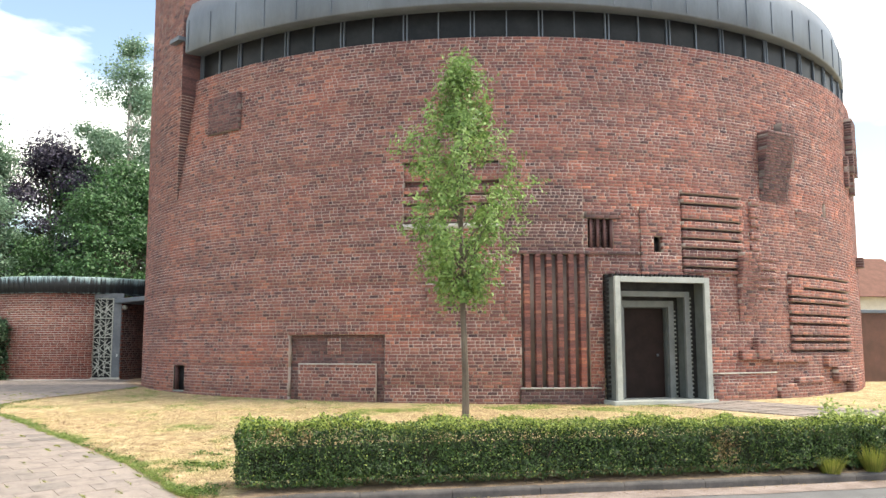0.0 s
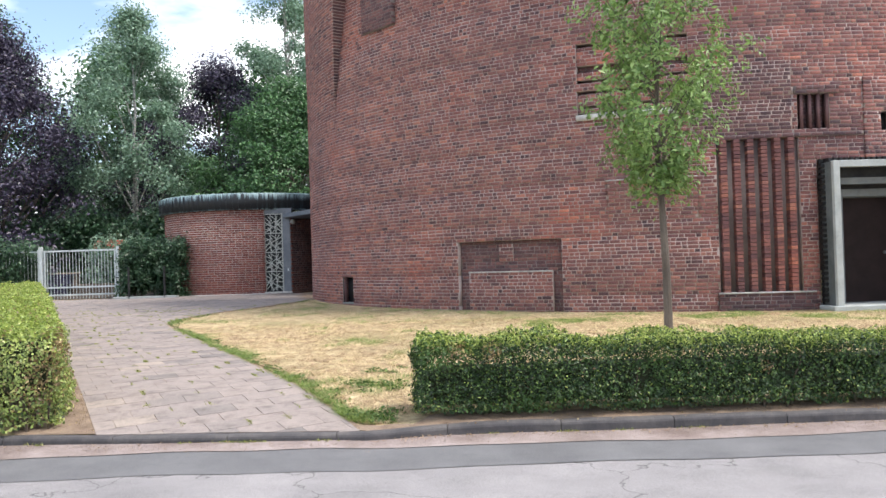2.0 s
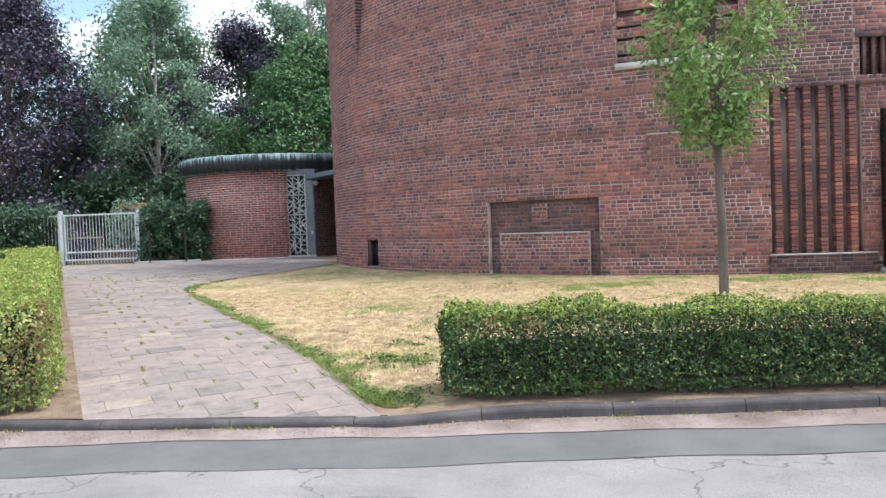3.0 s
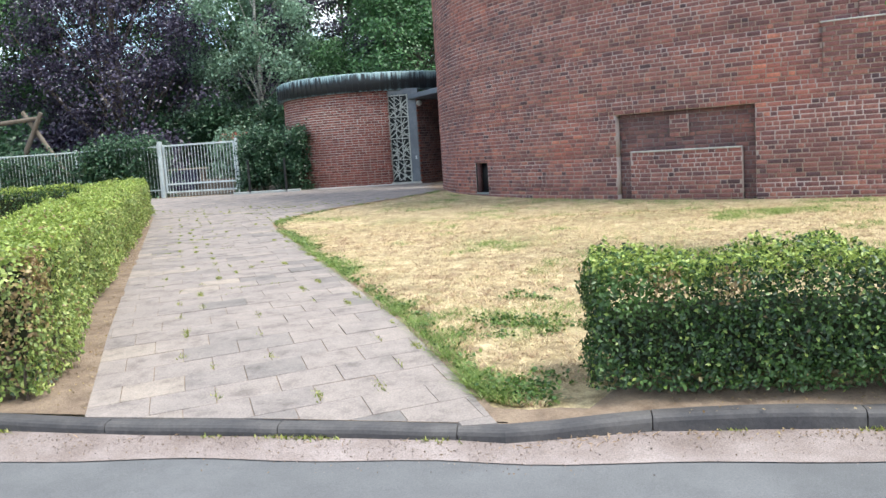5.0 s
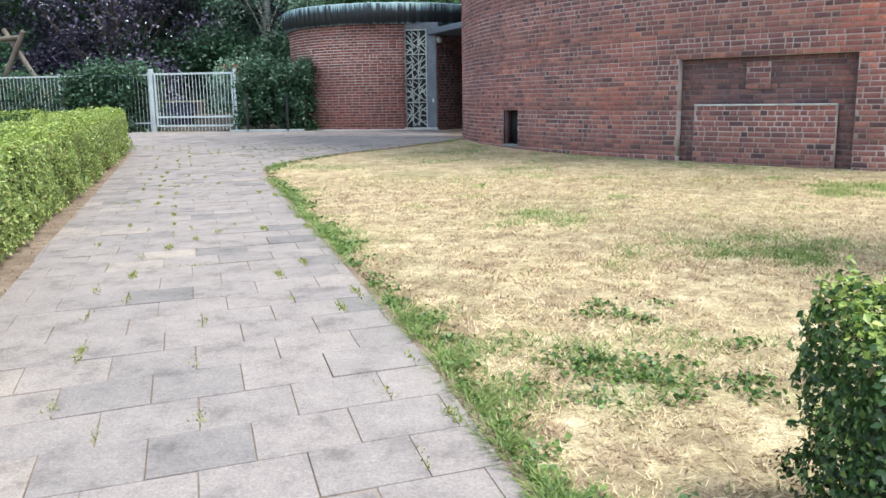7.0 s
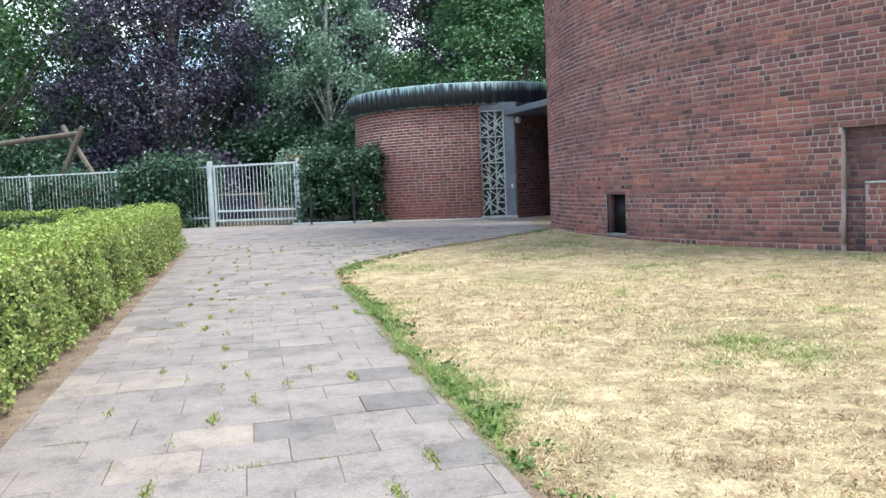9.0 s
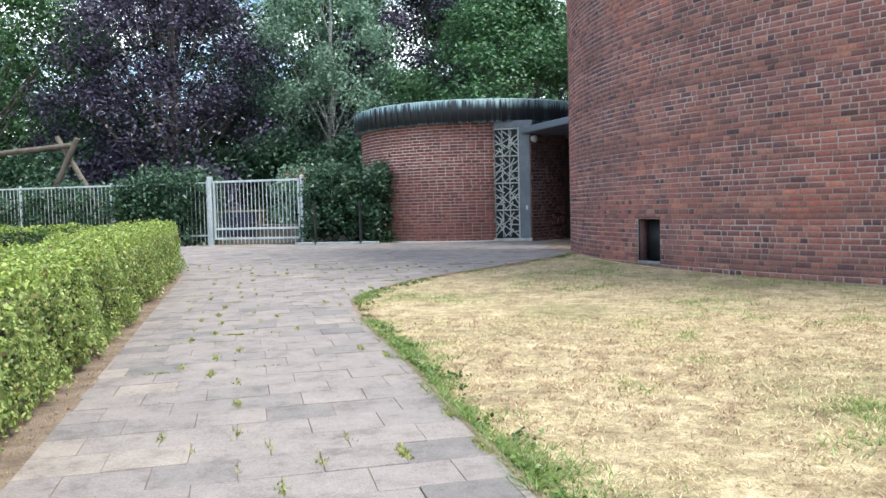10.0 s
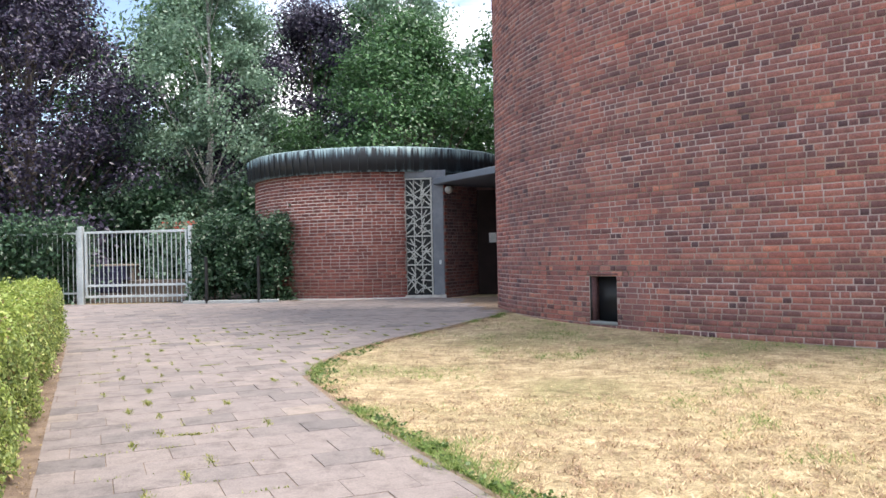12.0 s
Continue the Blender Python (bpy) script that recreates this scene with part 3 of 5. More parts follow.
# ribbed bands above the portal: proud courses parted by deep one-course grooves
def ribs(s0, s1, z0, z1, out, grooves):
    rel.add(s0, s1, z0, z1, out)
    for i, z in enumerate(grooves):
        # grooves are coloured dark as well as cut deep, to read as shade
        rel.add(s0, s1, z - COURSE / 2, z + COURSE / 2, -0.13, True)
        rel.add(s0, s1, z + COURSE / 2, z + 1.5 * COURSE, out + 0.03 * (i % 2))


ribs(1.35, 3.18, 3.05, 4.95, 0.06, (4.96, 4.67, 4.3, 4.08, 3.87, 3.63, 3.43, 3.16))
for z0, z1 in ((4.85, 5.0), (4.55, 4.75), (4.25, 4.45), (3.95, 4.15), (3.68, 3.85)):
    rel.add(3.46, 3.8, z0, z1, 0.06)
for z0, z1 in ((3.42, 3.5), (3.2, 3.35), (2.95, 3.1), (2.72, 2.85)):
    rel.add(3.56, 4.35, z0, z1, 0.05)
rel.taper(2.98, 3.58, 1.95, 3.58, 0.24)
# lump in dark brick: its stain, plus the shade of its left side
rel.taper(3.9, 4.98, 5.0, 6.7, 0.34, True)
rel.add(4.6, 5.2, 6.7, 7.05, 0.2, True)
rel.add(5.24, 5.4, 5.95, 6.35, -0.2, True)
rel.taper(5.35, 6.5, 4.35, 4.93, 0.04)
rel.add(6.86, 7.06, 4.85, 5.17, -0.2, True)
# ribbed bands low on the drum
ribs(4.83, 8.58, 1.15, 3.08, 0.06, (3.08, 2.83, 2.57, 2.38, 2.1, 1.87, 1.57, 1.4, 1.2))
rel.add(4.83, 5.36, 2.62, 3.06, 0.1)
# stepped plinth blocks
rel.add(2.08, 4.12, -0.1, 0.66, 0.05)
rel.add(2.91, 3.42, 1.02, 1.24, 0.12)
rel.add(3.4, 3.95, 1.02, 1.5, 0.16)
rel.add(3.95, 5.6, 0.92, 1.06, 0.1)
rel.add(4.2, 6.1, -0.1, 0.4, 0.1)
rel.add(4.9, 6.1, 0.4, 0.5, 0.14)
rel.add(6.4, 7.0, 0.74, 1.04, 0.14)
rel.add(6.9, 7.9, 0.4, 0.78, 0.16)
rel.add(7.9, 8.5, -0.1, 0.66, 0.18)
rel.add(8.6, 9.3, 0.1, 0.5, 0.1)
rel.add(9.4, 10.3, 6.4, 8.1, 0.2, True)
rel.add(9.0, 9.3, 6.0, 6.9, 0.1, True)
rel.add(9.6, 9.9, 5.8, 7.2, 0.14, True)
rel.add(10.2, 10.6, 3.7, 3.95, 0.2, True)
rel.add(-0.71, 1.81, -0.1, 3.0, None)

brick_rng = np.random.default_rng(5)
BRICKS, SINGLES, SPANS = brick_wall(rel, -1, snap(8.62), COURSE, drum, brick_rng, header=0.4, upright=0.0115, joint=0.0145, keep=lambda s, k: -14.2 < s < -11.3 and 2 <= k < 24)
wall = part("wall", mortar_mesh("wall", SPANS, drum, M_MORTAR), None, church, "mortar bed of the curved wall")
B = np.array([b[:5] for b in BRICKS])
bv, bf = brick_shell(B[:, 0], B[:, 1], B[:, 2], B[:, 3], B[:, 4], drum)
bi = np.repeat(np.array([1 if b[5] else 0 for b in BRICKS]), 9)
part("brickwork", mesh_of("brickwork", bv, bf, [M_BRICK, M_BRICK_DARK], bi), None, wall, "weathered red and brown bricks", "stuff")



def pier_place(s, z, d):
    """The tall pier at the wall's end: it leans out of the drum with height and away from its outer corner."""
    f = np.clip((np.asarray(s, float) - S_END) / (-12.9 - S_END), 0, 1.02)
    lean = np.clip((np.asarray(z, float) - 5.3) / 3.0, 0, 1) * f
    return drum(S_END + f * (pier_edge(z) - S_END), z, d + 0.42 * lean)


def pier_edge(z):
    return np.interp(z, [5.3, 8.2], [-12.95, -12.1])


prel = Relief()
prel.add(S_END, -12.9, 5.3, 12.6, 0.0)
pb, _, psp = brick_wall(prel, snap(5.3), snap(12.6), COURSE, pier_place, brick_rng, header=0.4, upright=0.0115, joint=0.0145)
pier = part("pier", mortar_mesh("pier", [(a, b, z0, z1, d + 1e-5 * i, dark) for i, (a, b, z0, z1, d, dark) in enumerate(psp)], pier_place, M_MORTAR, deep=0.45), None, church, "tall brick pier rising above the roof edge")
PB = np.array([b[:5] for b in pb])
pv, pf = brick_shell(PB[:, 0], PB[:, 1], PB[:, 2], PB[:, 3], PB[:, 4], pier_place)
part("brickwork", mesh_of("pier_brickwork", pv, pf, [M_BRICK, M_BRICK_DARK], np.repeat(np.array([1 if b[5] else 0 for b in pb]), 9)), None, pier, "weathered red and brown bricks", "stuff")
tb = [(float(pier_edge(k * COURSE)) - 0.003, k) for k in range(snap(5.3), snap(12.6))]
tv, tf = [], []
for s0, k in tb:
    z0, z1 = k * COURSE + 0.002, (k + 1) * COURSE - 0.002
    n = len(tv)
    d1 = 0.42 * min(1, max(0, (z0 - 5.3) / 3.0))
    tv += [drum(s0, z0, d1), drum(s0, z0, -0.3), drum(s0, z1, -0.3), drum(s0, z1, d1)]
    tv += [drum(s0 + 0.02, z0, d1), drum(s0 + 0.02, z0, -0.3), drum(s0 + 0.02, z1, -0.3), drum(s0 + 0.02, z1, d1)]
    tf += [(n + 4, n + 5, n + 6, n + 7), (n, n + 1, n + 5, n + 4), (n + 3, n + 7, n + 6, n + 2), (n, n + 4, n + 7, n + 3)]
# side face takes the dark brick to paint the shadow beside the pier
part("pier_side", mesh_of("pier_side", tv, tf, M_BRICK_DARK), None, pier, kind="stuff")

# the drum closed round behind, the pier's inner return, and the roof
bm = bmesh.new()
ss = np.linspace(S_RIGHT, S_END - 0.6 + 2 * math.pi * RR, 70)
inner = []
for s in ss:
    lo, hi = (Vector(p) for p in drum([s, s], [-0.2, 8.6], [-1.3] * 2))
    inner.append((bm.verts.new(lo), bm.verts.new(hi)))
for a, b in zip(inner, inner[1:]):
    bm.faces.new((a[0], b[0], b[1], a[1]))
part("back_wall", bm, M_MORTAR_DARK, church)
bm = bmesh.new()
e0, e1 = drum(S_END + 0.02, 0, -0.02), drum(S_END + 0.9, 0, -1.6)
q = [bm.verts.new((x, y, z)) for x, y, z in ((e0[0], e0[1], -0.2), (e1[0], e1[1], -0.2), (e1[0], e1[1], 12.6), (e0[0], e0[1], 12.6))]
bm.faces.new(q)
part("pier_return", bm, M_MORTAR_DARK, church)


def overhang(s):
    """The roof ring sits off the drum's centre: it overhangs at one side and lies flush at the other."""
    return np.interp(s, [-12.5, -2, 5, 9, 11.5, 40], [0.0, -0.02, -0.2, -0.42, -0.6, -0.6])


def swept(name, profile, s0, s1, mat, parent, label="", n=160, shift=False):
    """A profile of (out, up) swept round the drum from s0 to s1, as one skin."""
    s = np.linspace(s0, s1, n + 1)
    o = overhang(s) if shift else 0
    V = np.concatenate([drum(s, z, r + o) for r, z in profile])
    a, w = np.arange(n), n + 1
    F = np.concatenate([np.stack([a + k * w, a + 1 + k * w, a + 1 + (k + 1) * w, a + (k + 1) * w], 1) for k in range(len(profile) - 1)])
    return part(name, mesh_of(name, V, F, mat), None, parent, label)


clerestory = swept("clerestory", [(-0.13, 8.5), (-0.13, 9.6)], -12.9, 14.0, M_GLASS_DARK, church, "continuous dark glass strip window")
swept("wall_head", [(-0.02, 8.6), (-0.02, 8.645), (-0.14, 8.65)], -12.9, 14.0, M_BLACK, church)
s, tick = -11.95, 0
while s < 11:
    wide = tick % 2 == 0
    for off in ((-0.045, 0.045) if wide else (0,)):
        p = drum(s + off, 8.62, -0.1)
        part("mullion", boxed(-0.013, 0.013, -0.02, 0.03, 0, 0.85, 0, pose(p[0], p[1], p[2], 0, 0, math.degrees(s / RR))), M_LEAD, clerestory)
    s += 0.825
    tick += 1
swept("fascia", [(-0.14, 9.36), (0.42, 9.30), (0.45, 9.33), (0.45, 10.2), (0.3, 10.75), (-0.3, 10.95), (-6, 11.6), (-12.6, 11.9)], -11.93, 40.0, M_LEAD, church, "grey lead-clad roof fascia with standing seams", 260, True)
cap = [(-0.14, 9.36), (0.42, 9.30), (0.45, 9.33), (0.45, 10.2), (0.3, 10.75), (-0.3, 10.95)]
part("fascia_end", mesh_of("fascia_end", np.concatenate([drum(-11.93, z, r) for r, z in cap]), [tuple(range(6))], M_LEAD), None, church)
s = -11.8
while s < 13:
    p0 = drum(s, 9.36, 0.45 + float(overhang(s)))
    part("seam", boxed(-0.008, 0.008, -0.022, 0.004, 0, 0.85, 0, pose(p0[0], p0[1], p0[2], 0, 0, math.degrees(s / RR))), M_LEAD, church)
    s += 0.95
p = drum(-12.2, 9.75, 0.45)
part("roof_spout", boxed(-0.4, 0.15, -0.12, 0.12, -0.05, 0.07, 0.01, pose(*p, 0, 0, -58)), M_LEAD, church, "small lead rainwater spout")

def stone_strip(name, s0, s1, z0, z1, d0, d1, mat, label=""):
    n = 10
    s = np.linspace(s0, s1, n + 1)
    V = np.concatenate([drum(s, z0, d0), drum(s, z0, d1), drum(s, z1, d1), drum(s, z1, d0)])
    i, w, F = np.arange(n), n + 1, []
    for r in range(4):
        q = (r + 1) % 4
        F.append(np.stack([i + r * w, i + 1 + r * w, i + 1 + q * w, i + q * w], 1))
    F.append(np.array([[0, w, 2 * w, 3 * w], [n, n + 3 * w, n + 2 * w, n + w]]))
    return part(name, mesh_of(name, V, np.concatenate(F), mat), None, church, label)


# fluted panel: columns of angled bricks
# backing in dim mortar paints the shadow between the flutes
flutes = stone_strip("fluted_panel", -2.62, -1.04, 0.37, 3.42, -0.14, -0.10, M_MORTAR_DIM, "six vertical flutes of angled red brick")
FL0, FL1, NF = -2.60, -1.06, 6
fw = (FL1 - FL0) / NF
frng = np.random.default_rng(8)
for c in range(NF):
    for k in range(snap(0.37), snap(3.42)):
        z0, z1 = k * COURSE + 0.006, (k + 1) * COURSE - 0.006
        j = frng.uniform(-0.006, 0.006)
        a = FL0 + c * fw
        pts = [(a + 0.03, -0.1), (a + 0.055, 0.05 + j), (a + 0.165, 0.075 + j), (a + 0.2, -0.1)]
        fv = np.concatenate([drum([q[0] for q in pts], zz, [q[1] for q in pts]) for zz in (z0, z1)])
        part("brick", mesh_of("flute_brick", fv, [(0, 1, 5, 4), (1, 2, 6, 5), (2, 3, 7, 6), (3, 2, 1, 0), (4, 5, 6, 7)], M_BRICK_ONE), None, flutes)


stone_strip("niche_sill", -8.06, -6.02, 0.905, 0.935, -0.1, -0.02, M_STONE, "thin pale mortar sill in the walled-up niche")
stone_strip("relief_sill", -5.38, -3.1, 4.04, 4.16, -0.1, 0.06, M_STONE, "pale stone sill under the louvred relief")
stone_strip("relief_ledge", -4.8, -3.0, 2.74, 2.765, -0.05, 0.08, M_STONE, "thin pale ledge")
stone_strip("flute_base", -2.66, -0.82, 0.37, 0.40, -0.05, 0.09, M_STONE)
stone_strip("plinth_ledge", 2.06, 4.12, 0.66, 0.69, -0.05, 0.08, M_STONE)
for i in range(4):
    s = -0.98 + i * 0.165
    stone_strip("grille_bar", s, s + 0.05, 3.58, 4.3, -0.15, 0.0, M_BRICK_DARK)
# added black sheet gives the slot's inside its darkness
stone_strip("slot_back", 0.55, 0.85, 3.45, 3.97, -0.22, -0.2, M_BLACK)
# cellar window
cw = stone_strip("cellar_window", -12.8, -12.1, 0.12, 0.9, -0.2, -0.16, M_GLASS_DARK, "small dark cellar window near the ground")
stone_strip("cellar_frame", -12.75, -12.725, 0.17, 0.86, -0.16, -0.04, M_BRICK_DARK)
stone_strip("cellar_reveal", -12.79, -12.752, 0.17, 0.86, -0.2, -0.012, M_BLACK)
stone_strip("cellar_sill", -12.76, -12.17, 0.14, 0.18, -0.16, 0.005, M_CONCRETE_MID)
stone_strip("cellar_lintel", -12.8, -12.14, 0.862, 0.885, -0.15, 0.004, M_BRICK_DARK)

# portal: three nested concrete frames and a dark door
pc = drum(0.55, 0.1, 0.0)
PM = pose(pc[0], pc[1], 0.08, 0, 0, math.degrees(0.55 / RR))


def frame_part(name, w, h, t, y0, y1, mat, label=""):
    bm = bmesh.new()
    box(bm, -w / 2, -w / 2 + t, y0, y1, 0, h, 0.006)
    box(bm, w / 2 - t, w / 2, y0, y1, 0, h, 0.006)
    box(bm, -w / 2 + t, w / 2 - t, y0, y1 - 0.003, h - t, h, 0.006)
    bmesh.ops.transform(bm, matrix=PM, verts=bm.verts)
    return part(name, bm, mat, church, label)


frame_part("portal_frame", 2.40, 2.82, 0.13, -0.45, -0.36, M_CONCRETE, "pale concrete outer portal frame")
# linings and inner frames are coloured darker for the shade inside the portal
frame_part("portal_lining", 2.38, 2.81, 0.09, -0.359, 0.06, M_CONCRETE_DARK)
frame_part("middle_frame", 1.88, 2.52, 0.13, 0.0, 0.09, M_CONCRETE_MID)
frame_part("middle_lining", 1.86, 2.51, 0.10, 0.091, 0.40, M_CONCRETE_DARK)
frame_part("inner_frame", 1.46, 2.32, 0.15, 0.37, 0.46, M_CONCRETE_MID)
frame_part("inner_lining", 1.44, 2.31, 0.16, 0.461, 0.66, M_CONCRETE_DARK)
# black panels stand in for the shadow gaps between the frames
for x0, x1, y in ((-1.2, -0.92, 0.07), (0.92, 1.2, 0.07), (-0.93, -0.71, 0.41), (0.71, 0.93, 0.41)):
    part("portal_infill", boxed(x0, x1, y, y + 0.05, 0, 2.9, 0, PM), M_BLACK, church)
for z0, z1, y in ((2.51, 2.9, 0.07), (2.3, 2.55, 0.41)):
    part("portal_infill", boxed(-1.2, 1.2, y + 0.003, y + 0.05, z0, z1, 0, PM), M_BLACK, church)
door = part("door", boxed(-0.6, 0.6, 0.60, 0.65, 0, 2.2, 0.005, PM), M_DOOR, church, "dark brown closed entrance door")
part("door_handle", boxed(0.36, 0.40, 0.55, 0.61, 1.0, 1.06, 0.008, PM), M_STEEL_GREY, door, "small steel door handle")
# iron teeth in the gaps beside the frames
teeth = [(-1.225, -0.12), (1.225, -0.12)]
for x, y in teeth:
    for i in range(26):
        part("gap_tooth", boxed(x - 0.03, x + 0.03, y, y + 0.16, 0.1 + i * 0.105, 0.16 + i * 0.105, 0, PM), M_BLACK, church)
for i in range(22):
    part("gap_tooth", boxed(-1.15 + i * 0.11, -1.09 + i * 0.11, -0.2, 0.0, 2.8, 2.9, 0, PM), M_BLACK, church)
for x, y, n in ((0.98, 0.03, 24), (0.76, 0.37, 21)):
    for i in range(n):
        part("gap_tooth", boxed(x - 0.012, x + 0.012, y, y + 0.04, 0.05 + i * 0.1, 0.085 + i * 0.1, 0, PM), M_CONCRETE, church)
tagged(part("portal_step", boxed(-1.3, 1.3, -0.5, 0.66, -0.2, 0.03, 0.01, PM), M_CONCRETE, church), "concrete threshold")


# ---- annex: a small round brick building ----
AX, AY, AR = -6.866, 33.278, 3.262
A_PITCH = 0.0776


def ring_place(s, z, d):
    s, z, d = np.broadcast_arrays(np.asarray(s, float), np.asarray(z, float), np.asarray(d, float))
    a = s / AR
    return np.stack([AX + (AR + d) * np.sin(a), AY - (AR + d) * np.cos(a), z], -1)


annex = thing("annex_building", "low round red-brick annex with weathered copper fascia", "building")
A_END = AR * math.atan2(-5.84 - AX, AY - 30.18)
arel = Relief()
arel.rects.append((-7.0, A_END, 0, 38, 0.0, False))
a_rng = np.random.default_rng(3)
ab, _, asp = brick_wall(arel, 0, 38, A_PITCH, ring_place, a_rng, joint=0.017, header=0.02, z_base=0.24, running=True, upright=0.010)
awall = part("wall", mortar_mesh("annex_wall", asp, ring_place, M_MORTAR_PALE, step=0.2), None, annex)
AB = np.array([b[:5] for b in ab])
av, af = brick_shell(AB[:, 0], AB[:, 1], AB[:, 2], AB[:, 3], AB[:, 4], ring_place)
part("brickwork", mesh_of("annex_brickwork", av, af, M_BRICK_ANNEX), None, awall, "even red bricks with pale joints", "stuff")


def annex_sweep(name, profile, s0, s1, mat, label="", n=90):
    s = np.linspace(s0, s1, n + 1)
    V = np.concatenate([ring_place(s, z, r) for r, z in profile])
    a, w = np.arange(n), n + 1
    F = np.concatenate([np.stack([a + k * w, a + 1 + k * w, a + 1 + (k + 1) * w, a + (k + 1) * w], 1) for k in range(len(profile) - 1)])
    return part(name, mesh_of(name, V, F, mat), None, annex, label)


annex_sweep("plinth", [(0.05, 0.1), (0.05, 0.26), (-0.05, 0.265)], -7.0, A_END, M_STONE, "pale stone plinth")
annex_sweep("fascia", [(-0.3, 3.17), (0.16, 3.16), (0.18, 3.7), (0.1, 3.74), (-1.0, 3.78), (-3.2, 3.85)], -9.5, 9.0, M_COPPER, "dark copper fascia with pale green streaks")
annex_sweep("back_wall", [(-0.3, 0.0), (-0.3, 3.2)], A_END + 1.6, AR * 2 * math.pi - 7.0, M_MORTAR_DARK)

for i in range(64):
    s = -7.6 + i * 0.2
    q = ring_place(s, 3.17, 0.178)
    part("seam", boxed(-0.006, 0.006, -0.014, 0.004, 0, 0.53, 0, pose(q[0], q[1], q[2], 0, 0, math.degrees(s / AR))), M_COPPER, annex)

# annex entrance: ornamental screen, steel jamb, recessed brick wall and door under a canopy
SX0, SX1, SY = -5.86, -5.22, 30.2
part("screen_glass", boxed(SX0, SX1, SY + 0.06, SY + 0.08, 0.26, 3.16, 0), M_GLASS_DARK, annex, "dark glass behind the screen")
bm = bmesh.new()
srng = random.Random(4)
M_SCREEN = surface("grey_metal_lattice", [(0.35, (0.33, 0.34, 0.32)), (0.65, (0.5, 0.51, 0.48))], 5, 50, 0.6, 0.3, 0.1)
for panel_no in range(4):
    z0, z1 = 0.34 + panel_no * 0.665, 0.34 + (panel_no + 1) * 0.665 - 0.02
    box(bm, SX0, SX1 - 0.02, SY, SY + 0.045, z1, z1 + 0.03)
    cx, zm, half = (SX0 + SX1) / 2 - 0.01, (z0 + z1) / 2, (SX1 - SX0) / 2 - 0.03
    for side in (-1, 1):
        for k in range(5):
            za = z0 + 0.03 + k * 0.125 + srng.uniform(-0.02, 0.02)
            zb = zm + (za - zm) * srng.uniform(0.1, 0.5) + srng.choice((-0.16, 0.16)) * (k % 2)
            zb = min(max(zb, z0 + 0.02), z1 - 0.02)
            xa, xb = cx + side * half, cx + side * srng.uniform(0.03, 0.1)
            L, ang = math.hypot(xb - xa, zb - za), math.degrees(math.atan2(zb - za, xb - xa))
            box(bm, 0, L, 0.003 * k, 0.03 + 0.003 * k, -0.013, 0.013, 0, pose(xa, SY, za, 0, -ang, 0))
        for k in range(3):
            za, zb = z0 + 0.02 + k * 0.2, z0 + 0.2 + k * 0.2
            xa, xb = cx + side * srng.uniform(0.02, 0.1), cx + side * srng.uniform(0.12, 0.2)
            L, ang = math.hypot(xb - xa, zb - za), math.degrees(math.atan2(zb - za, xb - xa))
            box(bm, 0, L, 0.016 + 0.002 * k, 0.04 + 0.002 * k, -0.012, 0.012, 0, pose(xa, SY, za, 0, -ang, 0))
    for k in range(4):
        za = z0 + 0.06 + k * 0.16
        box(bm, -0.1, 0.1, 0.02, 0.042, -0.012, 0.012, 0, pose(cx, SY, za, 0, (38 if k % 2 else -38) + srng.uniform(-8, 8), 0))
box(bm, SX0, SX0 + 0.025, SY, SY + 0.05, 0.26, 3.02)
box(bm, SX1 - 0.045, SX1 - 0.01, SY, SY + 0.05, 0.26, 3.02)
for x in (SX0 + 0.2, SX0 + 0.38):
    box(bm, x, x + 0.018, SY + 0.01, SY + 0.04, 0.34, 3.0)
part("ornamental_screen", bm, M_SCREEN, annex, "grey metal screen of irregular angular lattice")
part("screen_head", boxed(SX0, -4.9, SY, SY + 0.2, 3.02, 3.19), M_STEEL_GREY, annex)
part("screen_sill", boxed(SX0 - 0.02, -4.93, SY - 0.1, SY + 0.15, 0.12, 0.3, 0.01), M_STONE, annex, "pale stone threshold")
part("door_jamb", boxed(SX1 + 0.002, -4.96, SY - 0.02, SY + 0.12, 0.3, 3.05, 0.01), M_STEEL_GREY, annex, "blue-grey painted steel jamb")
part("jamb_lock", boxed(-5.08, -5.03, SY - 0.045, SY - 0.02, 1.0, 1.1, 0.005), M_ZINC, annex)


def flat_place(x0, y0, x1, y1):
    L = math.hypot(x1 - x0, y1 - y0)
    ux, uy = (x1 - x0) / L, (y1 - y0) / L

    def place(s, z, d):
        s, z, d = np.broadcast_arrays(np.asarray(s, float), np.asarray(z, float), np.asarray(d, float))
        return np.stack([x0 + ux * s + uy * d, y0 + uy * s - ux * d, z], -1)
    return place, L


fp, FLEN = flat_place(-4.94, 30.2, -4.2, 31.5)
frel = Relief()
frel.rects.append((0.0, FLEN, 0, 37, 0.0, False))
fb, _, fsp = brick_wall(frel, 0, 37, A_PITCH, fp, a_rng, joint=0.014, header=0.3, z_base=0.2)
# porch wall in darker brick and mortar: the porch's shade put into colour
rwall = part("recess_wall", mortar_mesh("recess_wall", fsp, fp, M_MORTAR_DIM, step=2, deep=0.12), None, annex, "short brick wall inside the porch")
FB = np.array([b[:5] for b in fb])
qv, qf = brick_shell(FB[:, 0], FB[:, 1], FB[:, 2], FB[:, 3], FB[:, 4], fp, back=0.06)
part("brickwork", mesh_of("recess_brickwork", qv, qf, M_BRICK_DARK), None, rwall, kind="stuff")
